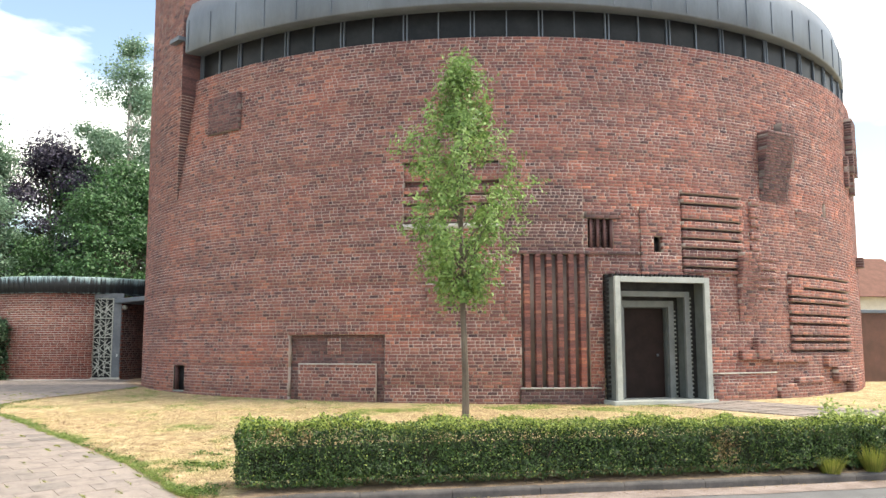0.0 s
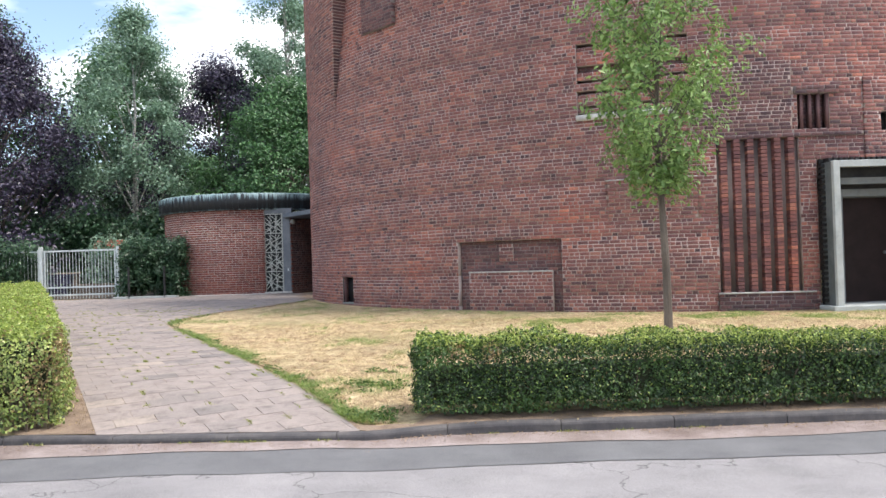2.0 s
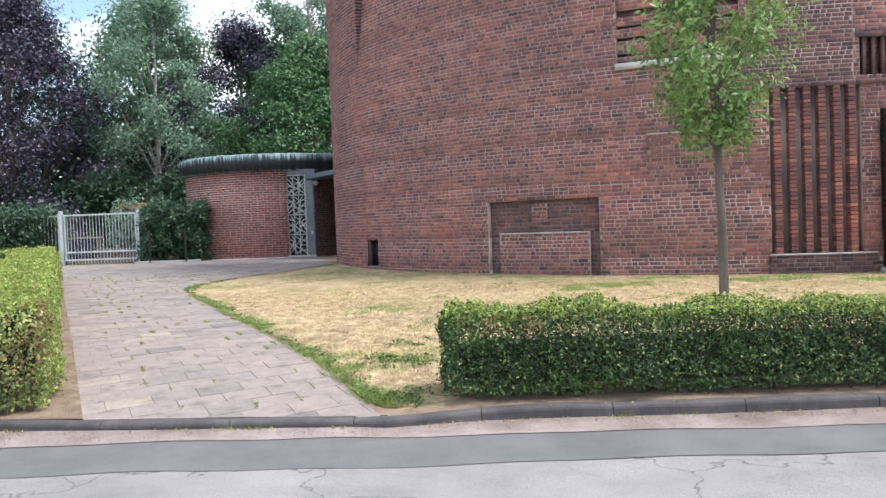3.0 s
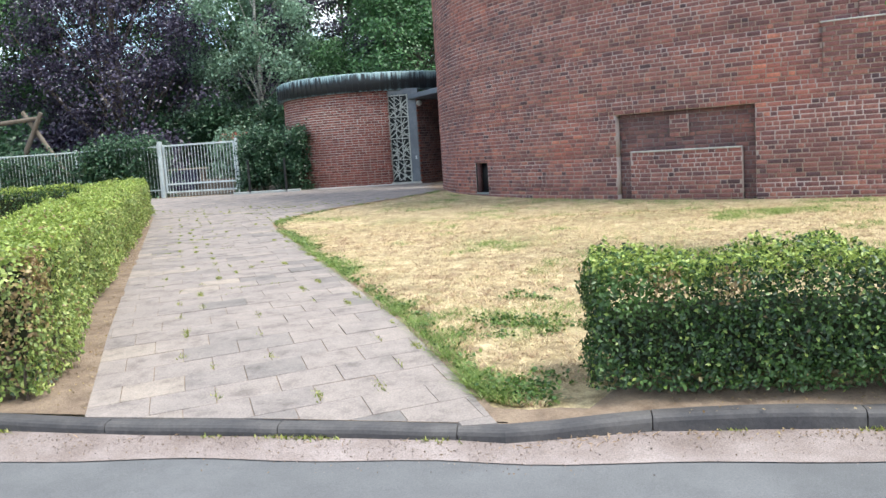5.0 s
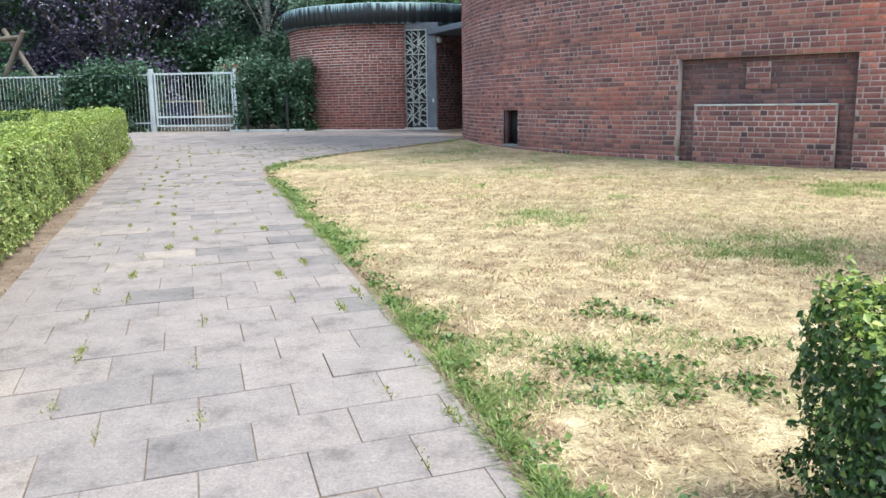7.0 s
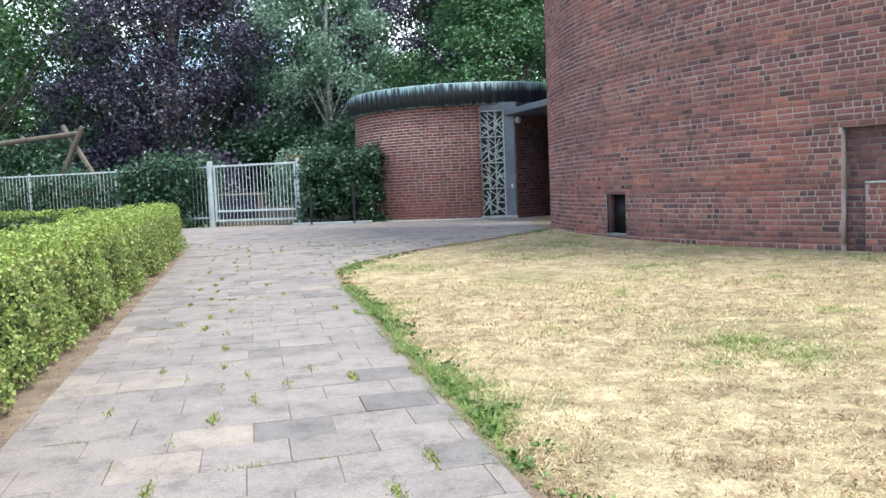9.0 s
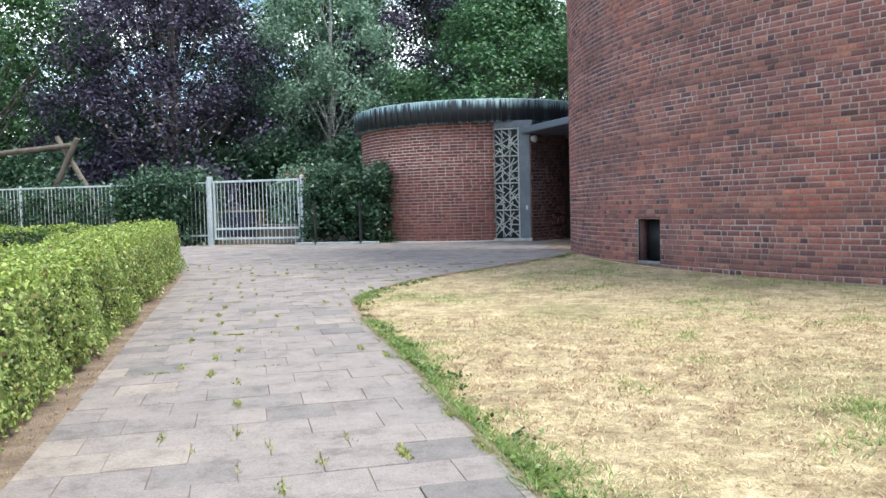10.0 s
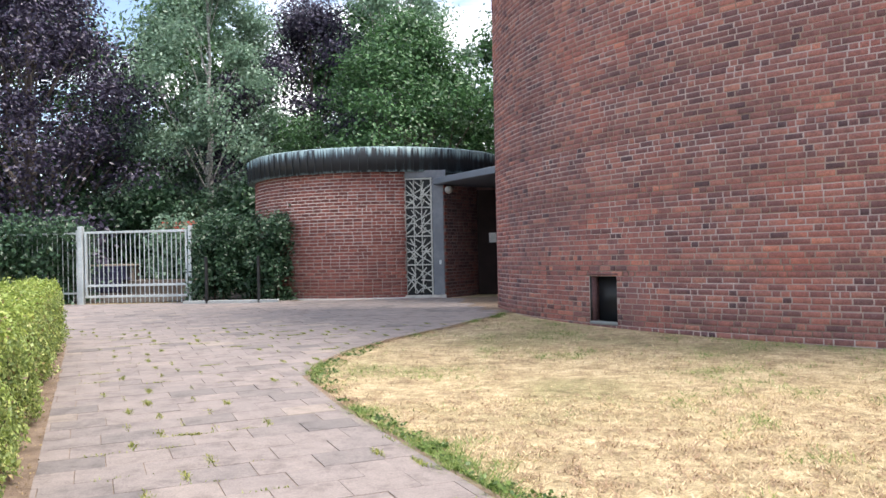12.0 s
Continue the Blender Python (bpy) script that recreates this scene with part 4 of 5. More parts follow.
for k in range(37):
    if k % 2:
        e = fp(0.03, 0.2 + k * A_PITCH, 0.0)
        part("edge_brick", boxed(-0.05, 0.05, -0.02, 0.06, 0.008, A_PITCH - 0.008, 0.003, pose(float(e[0]), float(e[1]), float(e[2]), 0, 0, 60)), M_BRICK_ANNEX, rwall)
adoor = part("door", boxed(-4.2, -3.0, 31.5, 31.56, 0.22, 2.8, 0.005), M_DOOR, annex, "dark closed porch door")
part("notice", boxed(-3.92, -3.74, 31.485, 31.497, 1.5, 1.74, 0), M_WHITE, adoor, "white paper notice")
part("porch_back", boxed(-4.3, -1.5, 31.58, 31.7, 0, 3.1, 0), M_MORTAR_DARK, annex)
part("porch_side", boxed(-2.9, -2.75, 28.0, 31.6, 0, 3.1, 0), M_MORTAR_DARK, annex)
bm = bmesh.new()
low = [(-5.18, 30.1), (-3.72, 27.75), (-1.6, 29.4), (-3.0, 32.3)]
va = [bm.verts.new((x, y, 2.84)) for x, y in low]
vb = [bm.verts.new((x, y, 2.99)) for x, y in low]
bm.faces.new(va[::-1]), bm.faces.new(vb)
for i in range(4):
    bm.faces.new((va[i], va[(i + 1) % 4], vb[(i + 1) % 4], vb[i]))
bmesh.ops.bevel(bm, geom=list(bm.edges), offset=0.015, segments=1, affect="EDGES")
canopy = part("canopy", bm, M_LEAD, annex, "flat lead-edged porch canopy")
bm = bmesh.new()
bmesh.ops.create_uvsphere(bm, u_segments=14, v_segments=10, radius=0.09, matrix=pose(-4.82, 29.95, 2.70))
part("globe_lamp", bm, M_OPAL, annex, "unlit white globe lamp")

# ---- gate, fence and swing ----
gate = thing("gate", "pale galvanised steel gate with vertical bars, closed", "gate", at=pose(-13.55, 30.2, 0.22))
part("post", boxed(-0.1, 0.02, -0.06, 0.06, -0.1, 1.86, 0.008), M_ZINC, gate)
part("post", boxed(2.56, 2.64, -0.05, 0.05, -0.1, 1.82, 0.008), M_ZINC, gate)
for z in (1.68, 0.42, 0.16):
    part("rail", boxed(0.05, 2.52, -0.025, 0.025, z, z + 0.055, 0.004), M_ZINC, gate)
for x in (0.06, 2.48):
    part("stile", boxed(x, x + 0.05, -0.028, 0.028, 0.16, 1.735, 0.004), M_ZINC, gate)
bar_me = None
for i in range(21):
    x = 0.17 + i * 0.11
    if bar_me is None:
        b0 = part("bar", boxed(-0.008, 0.008, -0.008, 0.008, 0.03, 1.7, 0), M_ZINC, gate)
        bar_me = b0.data
    else:
        b0 = part("bar", bar_me, None, gate)
    b0.matrix_basis = pose(x, 0, 0)
fence = thing("fence", "pale green-grey steel bar fence overgrown by shrubs", "fence", at=pose(-13.75, 30.35, 0.22))
for i in range(6):
    part("post", boxed(-2.95 * i - 0.03, -2.95 * i + 0.03, -0.03, 0.03, -0.1, 1.78, 0.005), M_ZINC, fence)
for z in (1.68, 0.25):
    part("rail", boxed(-17.5, 0, -0.02, 0.02, z, z + 0.045, 0.004), M_ZINC, fence)
for i in range(138):
    b0 = part("bar", bar_me, None, fence)
    b0.matrix_basis = pose(-0.12 - i * 0.125, 0, 0)
side_fence = thing("fence", "dark steel fence posts with rail before the shrub", "fence", at=pose(-10.9, 29.55, 0.2))
for x in (0.55, 1.75):
    part("post", boxed(x - 0.03, x + 0.03, -0.03, 0.03, -0.1, 1.1, 0.005), M_BLACK, side_fence)
part("kerb", boxed(-0.0, 2.2, -0.03, 0.1, -0.12, 0.1, 0.01), M_CONCRETE, side_fence)
swing = thing("swing_frame", "weathered round-timber swing frame with crossed legs", "swing", at=pose(-19.25, 31.8, 0.25))


def log(name, a, b, r, parent):
    return part(name, tube(bmesh.new(), [a, (Vector(a) + Vector(b)) / 2, b], [r, r * 1.04, r * 0.94], 10), M_WOOD, parent)


log("leg", (-1.4, -0.1, -0.2), (0.42, 0.05, 3.2), 0.085, swing)
log("leg", (1.85, 0.1, -0.2), (-0.4, 0.2, 3.28), 0.085, swing)
log("leg", (-4.7, -0.1, -0.2), (-2.95, 0.05, 3.05), 0.085, swing)
log("leg", (-1.7, 0.1, -0.2), (-3.75, 0.2, 3.05), 0.085, swing)
log("beam", (-5.0, 0.05, 2.68), (0.3, 0.12, 3.02), 0.08, swing)

# play yard beyond the gate
yv, yf = sheet(np.arange(-30, -9.4, 1.0), np.arange(30.6, 41.1, 1.0), lambda x, y: gz(y) + 0.02)
tagged(new("yard_floor", mesh_of("yard_floor", yv, yf, M_MULCH)), "dark bark mulch floor of the play yard", "ground", kind="structure")
t = thing("sandpit", "low pale timber sandpit edge", "sandpit", at=pose(-13.7, 35.6, 0.25))
for x0, x1, y0, y1 in ((-1.2, 1.2, -0.1, 0.1), (-1.2, 1.2, 1.9, 2.1), (-1.3, -1.1, 0.1, 1.9), (1.1, 1.3, 0.1, 1.9)):
    part("edge_board", boxed(x0, x1, y0, y1, -0.1, 0.42, 0.02), M_WOOD, t)
t = thing("garden_bench", "dark slatted garden bench in the yard", "bench", at=pose(-15.6, 35.2, 0.25))
for z, y in ((0.45, 0.0), (0.45, 0.14), (0.45, 0.28), (0.65, 0.42), (0.8, 0.44)):
    part("slat", boxed(-0.8, 0.8, y, y + 0.1, z, z + 0.05, 0.01), M_TARP, t)
for x in (-0.7, 0.7):
    part("leg", boxed(x - 0.04, x + 0.04, 0, 0.4, -0.1, 0.45, 0.01), M_BLACK, t)
    part("arm_post", boxed(x - 0.04, x + 0.04, 0.4, 0.48, 0.4, 0.85, 0.01), M_BLACK, t)
t = thing("garden_table", "pale tan topped table with a dark blue cover below", "table", at=pose(-16.0, 36.6, 0.25))
part("tabletop", boxed(-0.9, 0.9, -0.45, 0.45, 0.86, 0.92, 0.015), M_TAN, t)
part("cover", boxed(-0.8, 0.8, -0.38, 0.38, 0.02, 0.82, 0.06), M_TARP, t, "dark blue draped cover")
for x in (-0.82, 0.82):
    part("leg", boxed(x - 0.03, x + 0.03, -0.42, 0.42, -0.1, 0.86, 0.01), M_WOOD, t)
t = thing("toy_digger", "yellow plastic toy digger on the sandpit edge", "toy", at=pose(-13.1, 36.4, 0.24) @ Matrix.Scale(0.6, 4))
part("body", boxed(-0.25, 0.25, -0.1, 0.1, 0.1, 0.35, 0.03), M_YELLOW, t)
part("cab", boxed(-0.1, 0.15, -0.08, 0.08, 0.35, 0.55, 0.02), M_YELLOW, t)
part("arm", boxed(0.25, 0.5, -0.03, 0.03, 0.25, 0.33, 0.01), M_YELLOW, t)
for x in (-0.17, 0.17):
    part("wheel", tube(bmesh.new(), [(x, -0.13, 0.08), (x, 0.13, 0.08)], [0.09, 0.09], 10), M_BLACK, t)
t = thing("play_hut", "small wooden play hut with a red roof", "play hut", at=pose(-13.9, 38.2, -0.1))
for x in (-0.75, 0.75):
    for y in (-0.6, 0.6):
        part("post", boxed(x - 0.05, x + 0.05, y - 0.05, y + 0.05, -0.1, 2.2, 0.01), M_WOOD, t)
part("wall", boxed(-0.75, 0.75, 0.52, 0.58, 0.2, 2.1, 0.01), M_WOOD, t)
for sgn in (-1, 1):
    part("roof_board", boxed(-0.95, 0.95, -0.02, 0.95, -0.02, 0.03, 0.005, pose(0, 0, 2.62, 0, 0, 0 if sgn > 0 else 180) @ pose(0, 0, 0, -28)), M_RED, t, "red painted roof")

# ---- plants ----
def tree(name, x, y, height, spread, low, leaf_mat, leaves, label, category="tree", clumps=150, leaf=0.17, seed=1, sigma=0.5, trunk=0.2, taper=0.55, droop=0.0, bark=None, lean=(0.0, 0.0)):
    """A trunk with limbs and a crown of leaf clumps; the crown narrows towards the top by taper."""
    rng = np.random.default_rng(seed)
    ob = thing(name, label, category, at=pose(x, y, float(gz(y))))
    h0 = low * height
    k = 9
    path = [(lean[0] * i / k + rng.normal(0, 0.012 * height * 0.2) * (i > 0), lean[1] * i / k + rng.normal(0, 0.012 * height * 0.2) * (i > 0), -0.15 + (height * 0.96 + 0.15) * i / k) for i in range(k + 1)]
    rad = [trunk * (1 - 0.9 * i / k) for i in range(k + 1)]
    part("trunk", tube(bmesh.new(), path, rad, 10), bark or M_BARK, ob)
    u = rng.uniform(0, 1, clumps) ** 0.85
    zc = h0 + u * (height - h0)
    prof = spread * np.clip(np.sin(np.pi * np.clip(0.12 + 0.88 * u, 0, 1) ** taper), 0.08, 1)
    ang = rng.uniform(0, 2 * np.pi, clumps)
    rr = prof * rng.uniform(0.35, 1.12, clumps) ** 0.6
    cen = np.stack([rr * np.cos(ang) + lean[0] * zc / height, rr * np.sin(ang) + lean[1] * zc / height, zc], 1)
    bm = bmesh.new()
    for i in range(0, clumps, max(1, clumps // 42)):
        c = cen[i]
        z0 = max(h0 * 0.85, c[2] - rr[i] * 0.9 - 0.1 * height)
        f = min(0.98, z0 / height)
        st = (lean[0] * f, lean[1] * f, z0)
        mid = (c * 0.5 + np.array(st) * 0.5) + rng.normal(0, 0.05 * spread, 3)
        r = trunk * 0.34 * (1 - f * 0.7)
        tube(bm, [st, mid, c], [r, r * 0.65, r * 0.25], 5)
    part("branchwork", bm, bark or M_BARK, ob, kind="stuff")
    pick = rng.integers(0, clumps, leaves)
    s = sigma * rng.uniform(0.6, 1.3, clumps)[pick][:, None]
    pts = cen[pick] + rng.normal(0, 1, (leaves, 3)) * s * np.array([1, 1, 0.62])
    pts[:, 2] -= droop * np.abs(rng.normal(0, 1, leaves)) * s[:, 0]
    pts[:, 2] = np.maximum(pts[:, 2], 0.15)
    nrm = np.stack([np.zeros(leaves), np.zeros(leaves), np.ones(leaves)], 1) + (pts - cen[pick]) * 0.8
    part("crown", leaf_cloud("crown", pts, nrm, leaf, leaf_mat, rng, 0.75), None, ob)
    return ob


M_BIRCHBARK = surface("birch_bark", [(0.4, (0.2, 0.19, 0.17)), (0.6, (0.5, 0.48, 0.45))], 5, 30, 0.8, 0, 0.3, 0.004, (1, 1, 3))


def young_tree(x, y, height, h0, seed):
    """A slender street tree: a straight stem, ascending limbs and drooping leaf sprays with gaps between them."""
    rng = np.random.default_rng(seed)
    ob = thing("young_tree", "slender young street tree with bright green leaves", "tree", at=pose(x, y, float(gz(y))))
    zs = np.linspace(-0.15, height * 0.97, 12)
    path = [(-0.08 * z / height + 0.02 * math.sin(z * 1.9), 0.015 * math.sin(z * 2.3), float(z)) for z in zs]
    part("trunk", tube(bmesh.new(), path, [0.062 * (1 - 0.88 * max(0.0, z) / height) for z in zs], 10), M_BARK, ob)
    pts, nrm = [], []
    bm = bmesh.new()
    for i in range(64):
        u = (i + rng.uniform(0.1, 0.9)) / 64
        zt = h0 + (height - h0) * u
        ang = i * 2.39996 + rng.uniform(-0.5, 0.5)
        r = float(np.interp(u, [0, 0.12, 0.3, 0.5, 0.64, 0.78, 0.9, 1.0], [0.34, 0.62, 0.9, 0.88, 0.78, 0.46, 0.27, 0.05])) * rng.uniform(0.6, 1.3)
        z0 = max(h0 * 0.9, zt - 0.35 - 0.75 * r)
        st = Vector((-0.08 * z0 / height, 0, z0))
        end = Vector((r * math.cos(ang) - 0.08 * zt / height, r * math.sin(ang), zt))
        mid = st.lerp(end, 0.5) + Vector((0, 0, 0.1 - 0.1 * u))
        tube(bm, [st, mid, end], [0.016 * (1 - 0.6 * u), 0.010 * (1 - 0.5 * u), 0.004], 5)
        for k in range(int(rng.integers(6, 11))):
            f = rng.uniform(0.45, 1.08)
            c = np.array(st.lerp(mid, f * 2) if f < 0.5 else mid.lerp(end, f * 2 - 1)) + rng.normal(0, 0.085, 3)
            n = int(rng.integers(10, 34))
            q = c + rng.normal(0, 1, (n, 3)) * np.array([0.075, 0.075, 0.085])
            q[:, 2] -= np.abs(rng.normal(0, 0.05, n))
            pts.append(q)
            nrm.append(np.tile([math.cos(ang) * 0.9, math.sin(ang) * 0.9, 0.55], (n, 1)))
    part("branchwork", bm, M_BARK, ob, kind="stuff")
    pts, nrm = np.concatenate(pts), np.concatenate(nrm)
    part("crown", leaf_cloud("crown", pts, nrm, 0.088, M_YOUNG, rng, 0.6, aspect=0.42), None, ob)
    return ob


young_tree(3.05, 12.6, 6.05, 2.2, 24)
TREES = [
    ("tree", -31.0, 40.0, 15.5, 6.5, 0.08, M_MAPLE, 42000, "large dark green maple with layered foliage", 210, 0.22, 31, 0.6, 0.3, 0.85, 0.0),
    ("tree", -40.0, 46.0, 15.0, 7.0, 0.1, M_MAPLE, 20000, "large dark green maple at the wood edge", 150, 0.36, 32, 0.8, 0.3, 0.85, 0.0),
    ("copper_beech", -21.3, 41.5, 13.2, 5.2, 0.04, M_BEECH, 56000, "copper beech with dark purple foliage", 230, 0.155, 33, 0.58, 0.3, 0.75, 0.15),
    ("tree", -25.5, 47.0, 16.0, 5.0, 0.2, M_MAPLE, 26000, "tall green maple behind the beech", 130, 0.24, 34, 0.7, 0.28, 0.85, 0.0),
    ("birch", -15.0, 43.5, 14.2, 3.6, 0.08, M_BIRCH, 44000, "light green birch with airy foliage", 84, 0.15, 35, 0.46, 0.16, 0.9, 0.7),
    ("copper_beech", -11.6, 47.0, 12.2, 4.9, 0.08, M_BEECH, 42000, "smaller copper beech with purple foliage", 90, 0.155, 36, 0.6, 0.2, 0.9, 0.1),
    ("birch", -7.6, 46.0, 17.8, 3.3, 0.12, M_BIRCH, 32000, "tall light green birch behind the annex", 70, 0.155, 37, 0.44, 0.17, 0.8, 0.6),
    ("tree", -6.8, 41.5, 9.6, 4.3, 0.1, M_MAPLE, 52000, "green maple behind the annex", 120, 0.155, 38, 0.52, 0.2, 0.85, 0.0),
    ("tree", -1.0, 46.0, 12.5, 4.5, 0.12, M_MAPLE, 30000, "green maple behind the church", 90, 0.21, 39, 0.65, 0.2, 0.85, 0.0),
    ("tree", -9.6, 50.5, 13.0, 4.2, 0.1, M_MAPLE, 26000, "tall green maple behind the copper beech", 80, 0.23, 42, 0.7, 0.2, 0.85, 0.0),
    ("tree", -18.3, 50.0, 13.5, 4.6, 0.1, M_MAPLE, 15000, "tall green tree in the back row", 120, 0.34, 40, 0.75, 0.2, 0.85, 0.0),
    ("tree", 27.5, 40.0, 5.5, 2.6, 0.1, M_SHRUB, 6000, "green garden tree beyond the brown wall", 50, 0.22, 41, 0.5, 0.12, 0.85, 0.0),
]
for nm, x, y, h, r, low, mt, n, lab, cl, lf, sd, sg, tr, tp, dr in TREES:
    tree(nm, x, y, h, r, low, mt, n, lab, clumps=cl, leaf=lf, seed=sd, sigma=sg, trunk=tr, taper=tp, droop=dr, bark=M_BIRCHBARK if nm == "birch" else None)


def shrub(name, x0, x1, y0, y1, z1, leaf_mat, leaves, label, seed, leaf=0.09, ragged=0.25):
    """A loose shrub: woody stems and leaves gathered in clumps, thicker outside."""
    rng = np.random.default_rng(seed)
    ob = thing(name, label, "shrub", at=pose((x0 + x1) / 2, (y0 + y1) / 2, float(gz((y0 + y1) / 2))))
    w, d = (x1 - x0) / 2, (y1 - y0) / 2
    bm = bmesh.new()
    for i in range(max(5, int(w * 6))):
        sx, sy = rng.uniform(-w, w) * 0.85, rng.uniform(-d, d) * 0.6
        tube(bm, [(sx, sy, -0.05), (sx + rng.normal(0, 0.1), sy, z1 * 0.5), (sx + rng.normal(0, 0.2), sy + rng.normal(0, 0.1), z1 * rng.uniform(0.8, 1.05))], [0.025, 0.015, 0.006], 5)
    part("stem_growth", bm, M_TWIG, ob, kind="stuff")
    n = max(20, int(leaves / 120))
    cen = np.stack([rng.uniform(-w, w, n), rng.uniform(-d, d, n), z1 * rng.uniform(0.04, 1, n) ** 0.8 + rng.normal(0, ragged * 0.5, n)], 1)
    pick = rng.integers(0, n, leaves)
    pts = cen[pick] + rng.normal(0, 1, (leaves, 3)) * ragged * 0.7
    pts[:, 2] = np.abs(pts[:, 2]) + 0.02
    part("foliage", leaf_cloud("foliage", pts, np.tile([0, -0.4, 0.8], (leaves, 1)), leaf, leaf_mat, rng, 0.7), None, ob)
    return ob


shrub("shrub", -10.8, -8.65, 29.85, 31.2, 1.9, M_SHRUB, 26000, "dense clipped dark green shrub beside the annex", 51, 0.09, 0.16)
shrub("shrub", -31.0, -16.3, 30.3, 31.2, 1.5, M_SHRUB, 34000, "dark green shrubs growing through the fence", 52, 0.11, 0.25)
shrub("shrub", -16.4, -13.9, 30.1, 31.3, 1.8, M_SHRUB, 14000, "loose green shrub growing over the fence by the gate", 53, 0.12, 0.3)
shrub("shrub", -14.7, -12.4, 36.9, 37.9, 1.9, M_BIRCH, 12000, "sunlit light green bush behind the sandpit", 54, 0.13, 0.3)
shrub("shrub", -36.0, -23.0, 36.0, 38.5, 3.0, M_SHRUB, 14000, "dark undergrowth below the trees", 55, 0.2, 0.5)
shrub("shrub", -25.0, -17.2, 37.5, 39.5, 2.6, M_BEECH, 10000, "dark purple undergrowth below the beech", 56, 0.2, 0.5)
shrub("shrub", -21.0, -7.0, 40.0, 42.0, 3.0, M_SHRUB, 60000, "dark green undergrowth beyond the yard", 57, 0.2, 0.5)
shrub("shrub", -45.0, 4.0, 52.0, 54.0, 6.5, M_SHRUB, 40000, "dense dark green wood edge in the distance", 58, 0.4, 0.9)


def hedge(name, label, runs, leaves_m2, seed, lit_top=0.5, brown=(), leaf=0.04, base=None, lit_side=0.22):
    """A clipped hedge from runs of (x0, y0, x1, y1, width, top at each end); the width lies left of the run's direction."""
    rng = np.random.default_rng(seed)
    ob = thing(name, label, "hedge")
    P, N, K = [], [], []
    bmc, bms = bmesh.new(), bmesh.new()
    for x0, y0, x1, y1, w, t0, t1 in runs:
        L = math.hypot(x1 - x0, y1 - y0)
        ux, uy = (x1 - x0) / L, (y1 - y0) / L
        nx, ny = -uy, ux
        hh = (t0 + t1) / 2 - float(gz((y0 + y1) / 2))
        for face, area in (("front", L * hh), ("back", L * hh * 0.6), ("top", L * w), ("a", w * hh), ("b", w * hh)):
            n = int(area * leaves_m2 * (1.15 if face == "top" else 1))
            u, v = rng.uniform(0, 1, n), rng.uniform(0, 1, n)
            depth = np.abs(rng.normal(0, 0.06, n)) - 0.025
            if face in ("front", "back"):
                s, c, zz, dirn = u * L, (depth if face == "front" else w - depth), v, (np.array([-nx, -ny, 0.25]) if face == "front" else np.array([nx, ny, 0.25]))
            elif face == "top":
                s, c, zz, dirn = u * L, v * w, np.ones(n), np.array([0, 0, 1.0])
            else:
                s, c, zz, dirn = (depth if face == "a" else L - depth), u * w, v, (np.array([-ux, -uy, 0.25]) if face == "a" else np.array([ux, uy, 0.25]))
            s, c, zz = np.broadcast_arrays(s, c, zz)
            px, py = x0 + ux * s + nx * c, y0 + uy * s + ny * c
            wave = np.array([noise.noise(Vector((float(a) * 1.7, float(b) * 1.7, float(e) * 1.2 + seed))) + 0.6 * noise.noise(Vector((float(a) * 5.1, float(b) * 5.1, float(e) * 3.5 + seed))) + 0.55 * noise.noise(Vector((float(a) * 15, float(b) * 15, float(e) * 10 + seed))) for a, b, e in zip(px, py, zz)]) * (0.13 if base else 0.095)
            g0 = gz(py)
            top = t0 + (t1 - t0) * s / L
            low = 0.05 if base else 0.065 + wave * 0.7
            z = g0 + low + (top - g0 - low) * zz + (wave - depth if face == "top" else 0)
            rnd = np.clip(zz - 0.9, 0, 0.1) * 0.5 if face != "top" else 0
            px, py = px + dirn[0] * (wave - rnd), py + dirn[1] * (wave - rnd)
            kind = np.zeros(n, int)
            # bright leaves gather on the top, so its light is partly leaf colour
            young = (rng.random(n) < lit_top * (1.0 if face == "top" else lit_side)) | ((zz > 0.93) & (rng.random(n) < lit_top))
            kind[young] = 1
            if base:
                # darker leaves in the hollows below the top paint their shade
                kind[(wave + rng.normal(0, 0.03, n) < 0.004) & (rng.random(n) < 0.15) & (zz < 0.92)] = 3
            for bx, by, bz, br in brown:
                near = ((px - bx) ** 2 + (py - by) ** 2 + (z - bz) ** 2) < (br * rng.uniform(0.3, 1.1, n)) ** 2
                kind[near & (rng.random(n) < 0.62)] = 2
            kind[rng.random(n) < (0.045 if base else 0.005)] = 2
            P.append(np.stack([px, py, z], 1)), N.append(np.tile(dirn, (n, 1))), K.append(kind)
        i = 0.09
        a = math.degrees(math.atan2(uy, ux))
        # added dark block, seen through the leaves as the hedge's inner shade
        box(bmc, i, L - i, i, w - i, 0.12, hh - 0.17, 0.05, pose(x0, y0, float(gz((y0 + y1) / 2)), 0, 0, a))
        for q in range(int(L * 7)):
            s, c = rng.uniform(0.03, L - 0.03), rng.uniform(0.05, w - 0.05)
            px, py = x0 + ux * s + nx * c, y0 + uy * s + ny * c
            z0 = float(gz(py)) - 0.03
            tube(bms, [(px, py, z0), (px + rng.normal(0, 0.03), py + rng.normal(0, 0.03), z0 + 0.2), (px + rng.normal(0, 0.09), py + rng.normal(0, 0.09), z0 + 0.45)], [0.014, 0.01, 0.004], 5)
    part("inner_shade_block", bmc, M_CORE, ob)
    part("stem_growth", bms, M_TWIG, ob, kind="stuff")
    P, N, K = np.concatenate(P), np.concatenate(N), np.concatenate(K)
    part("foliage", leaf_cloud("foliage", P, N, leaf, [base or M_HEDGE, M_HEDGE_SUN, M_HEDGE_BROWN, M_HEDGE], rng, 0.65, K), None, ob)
    return ob


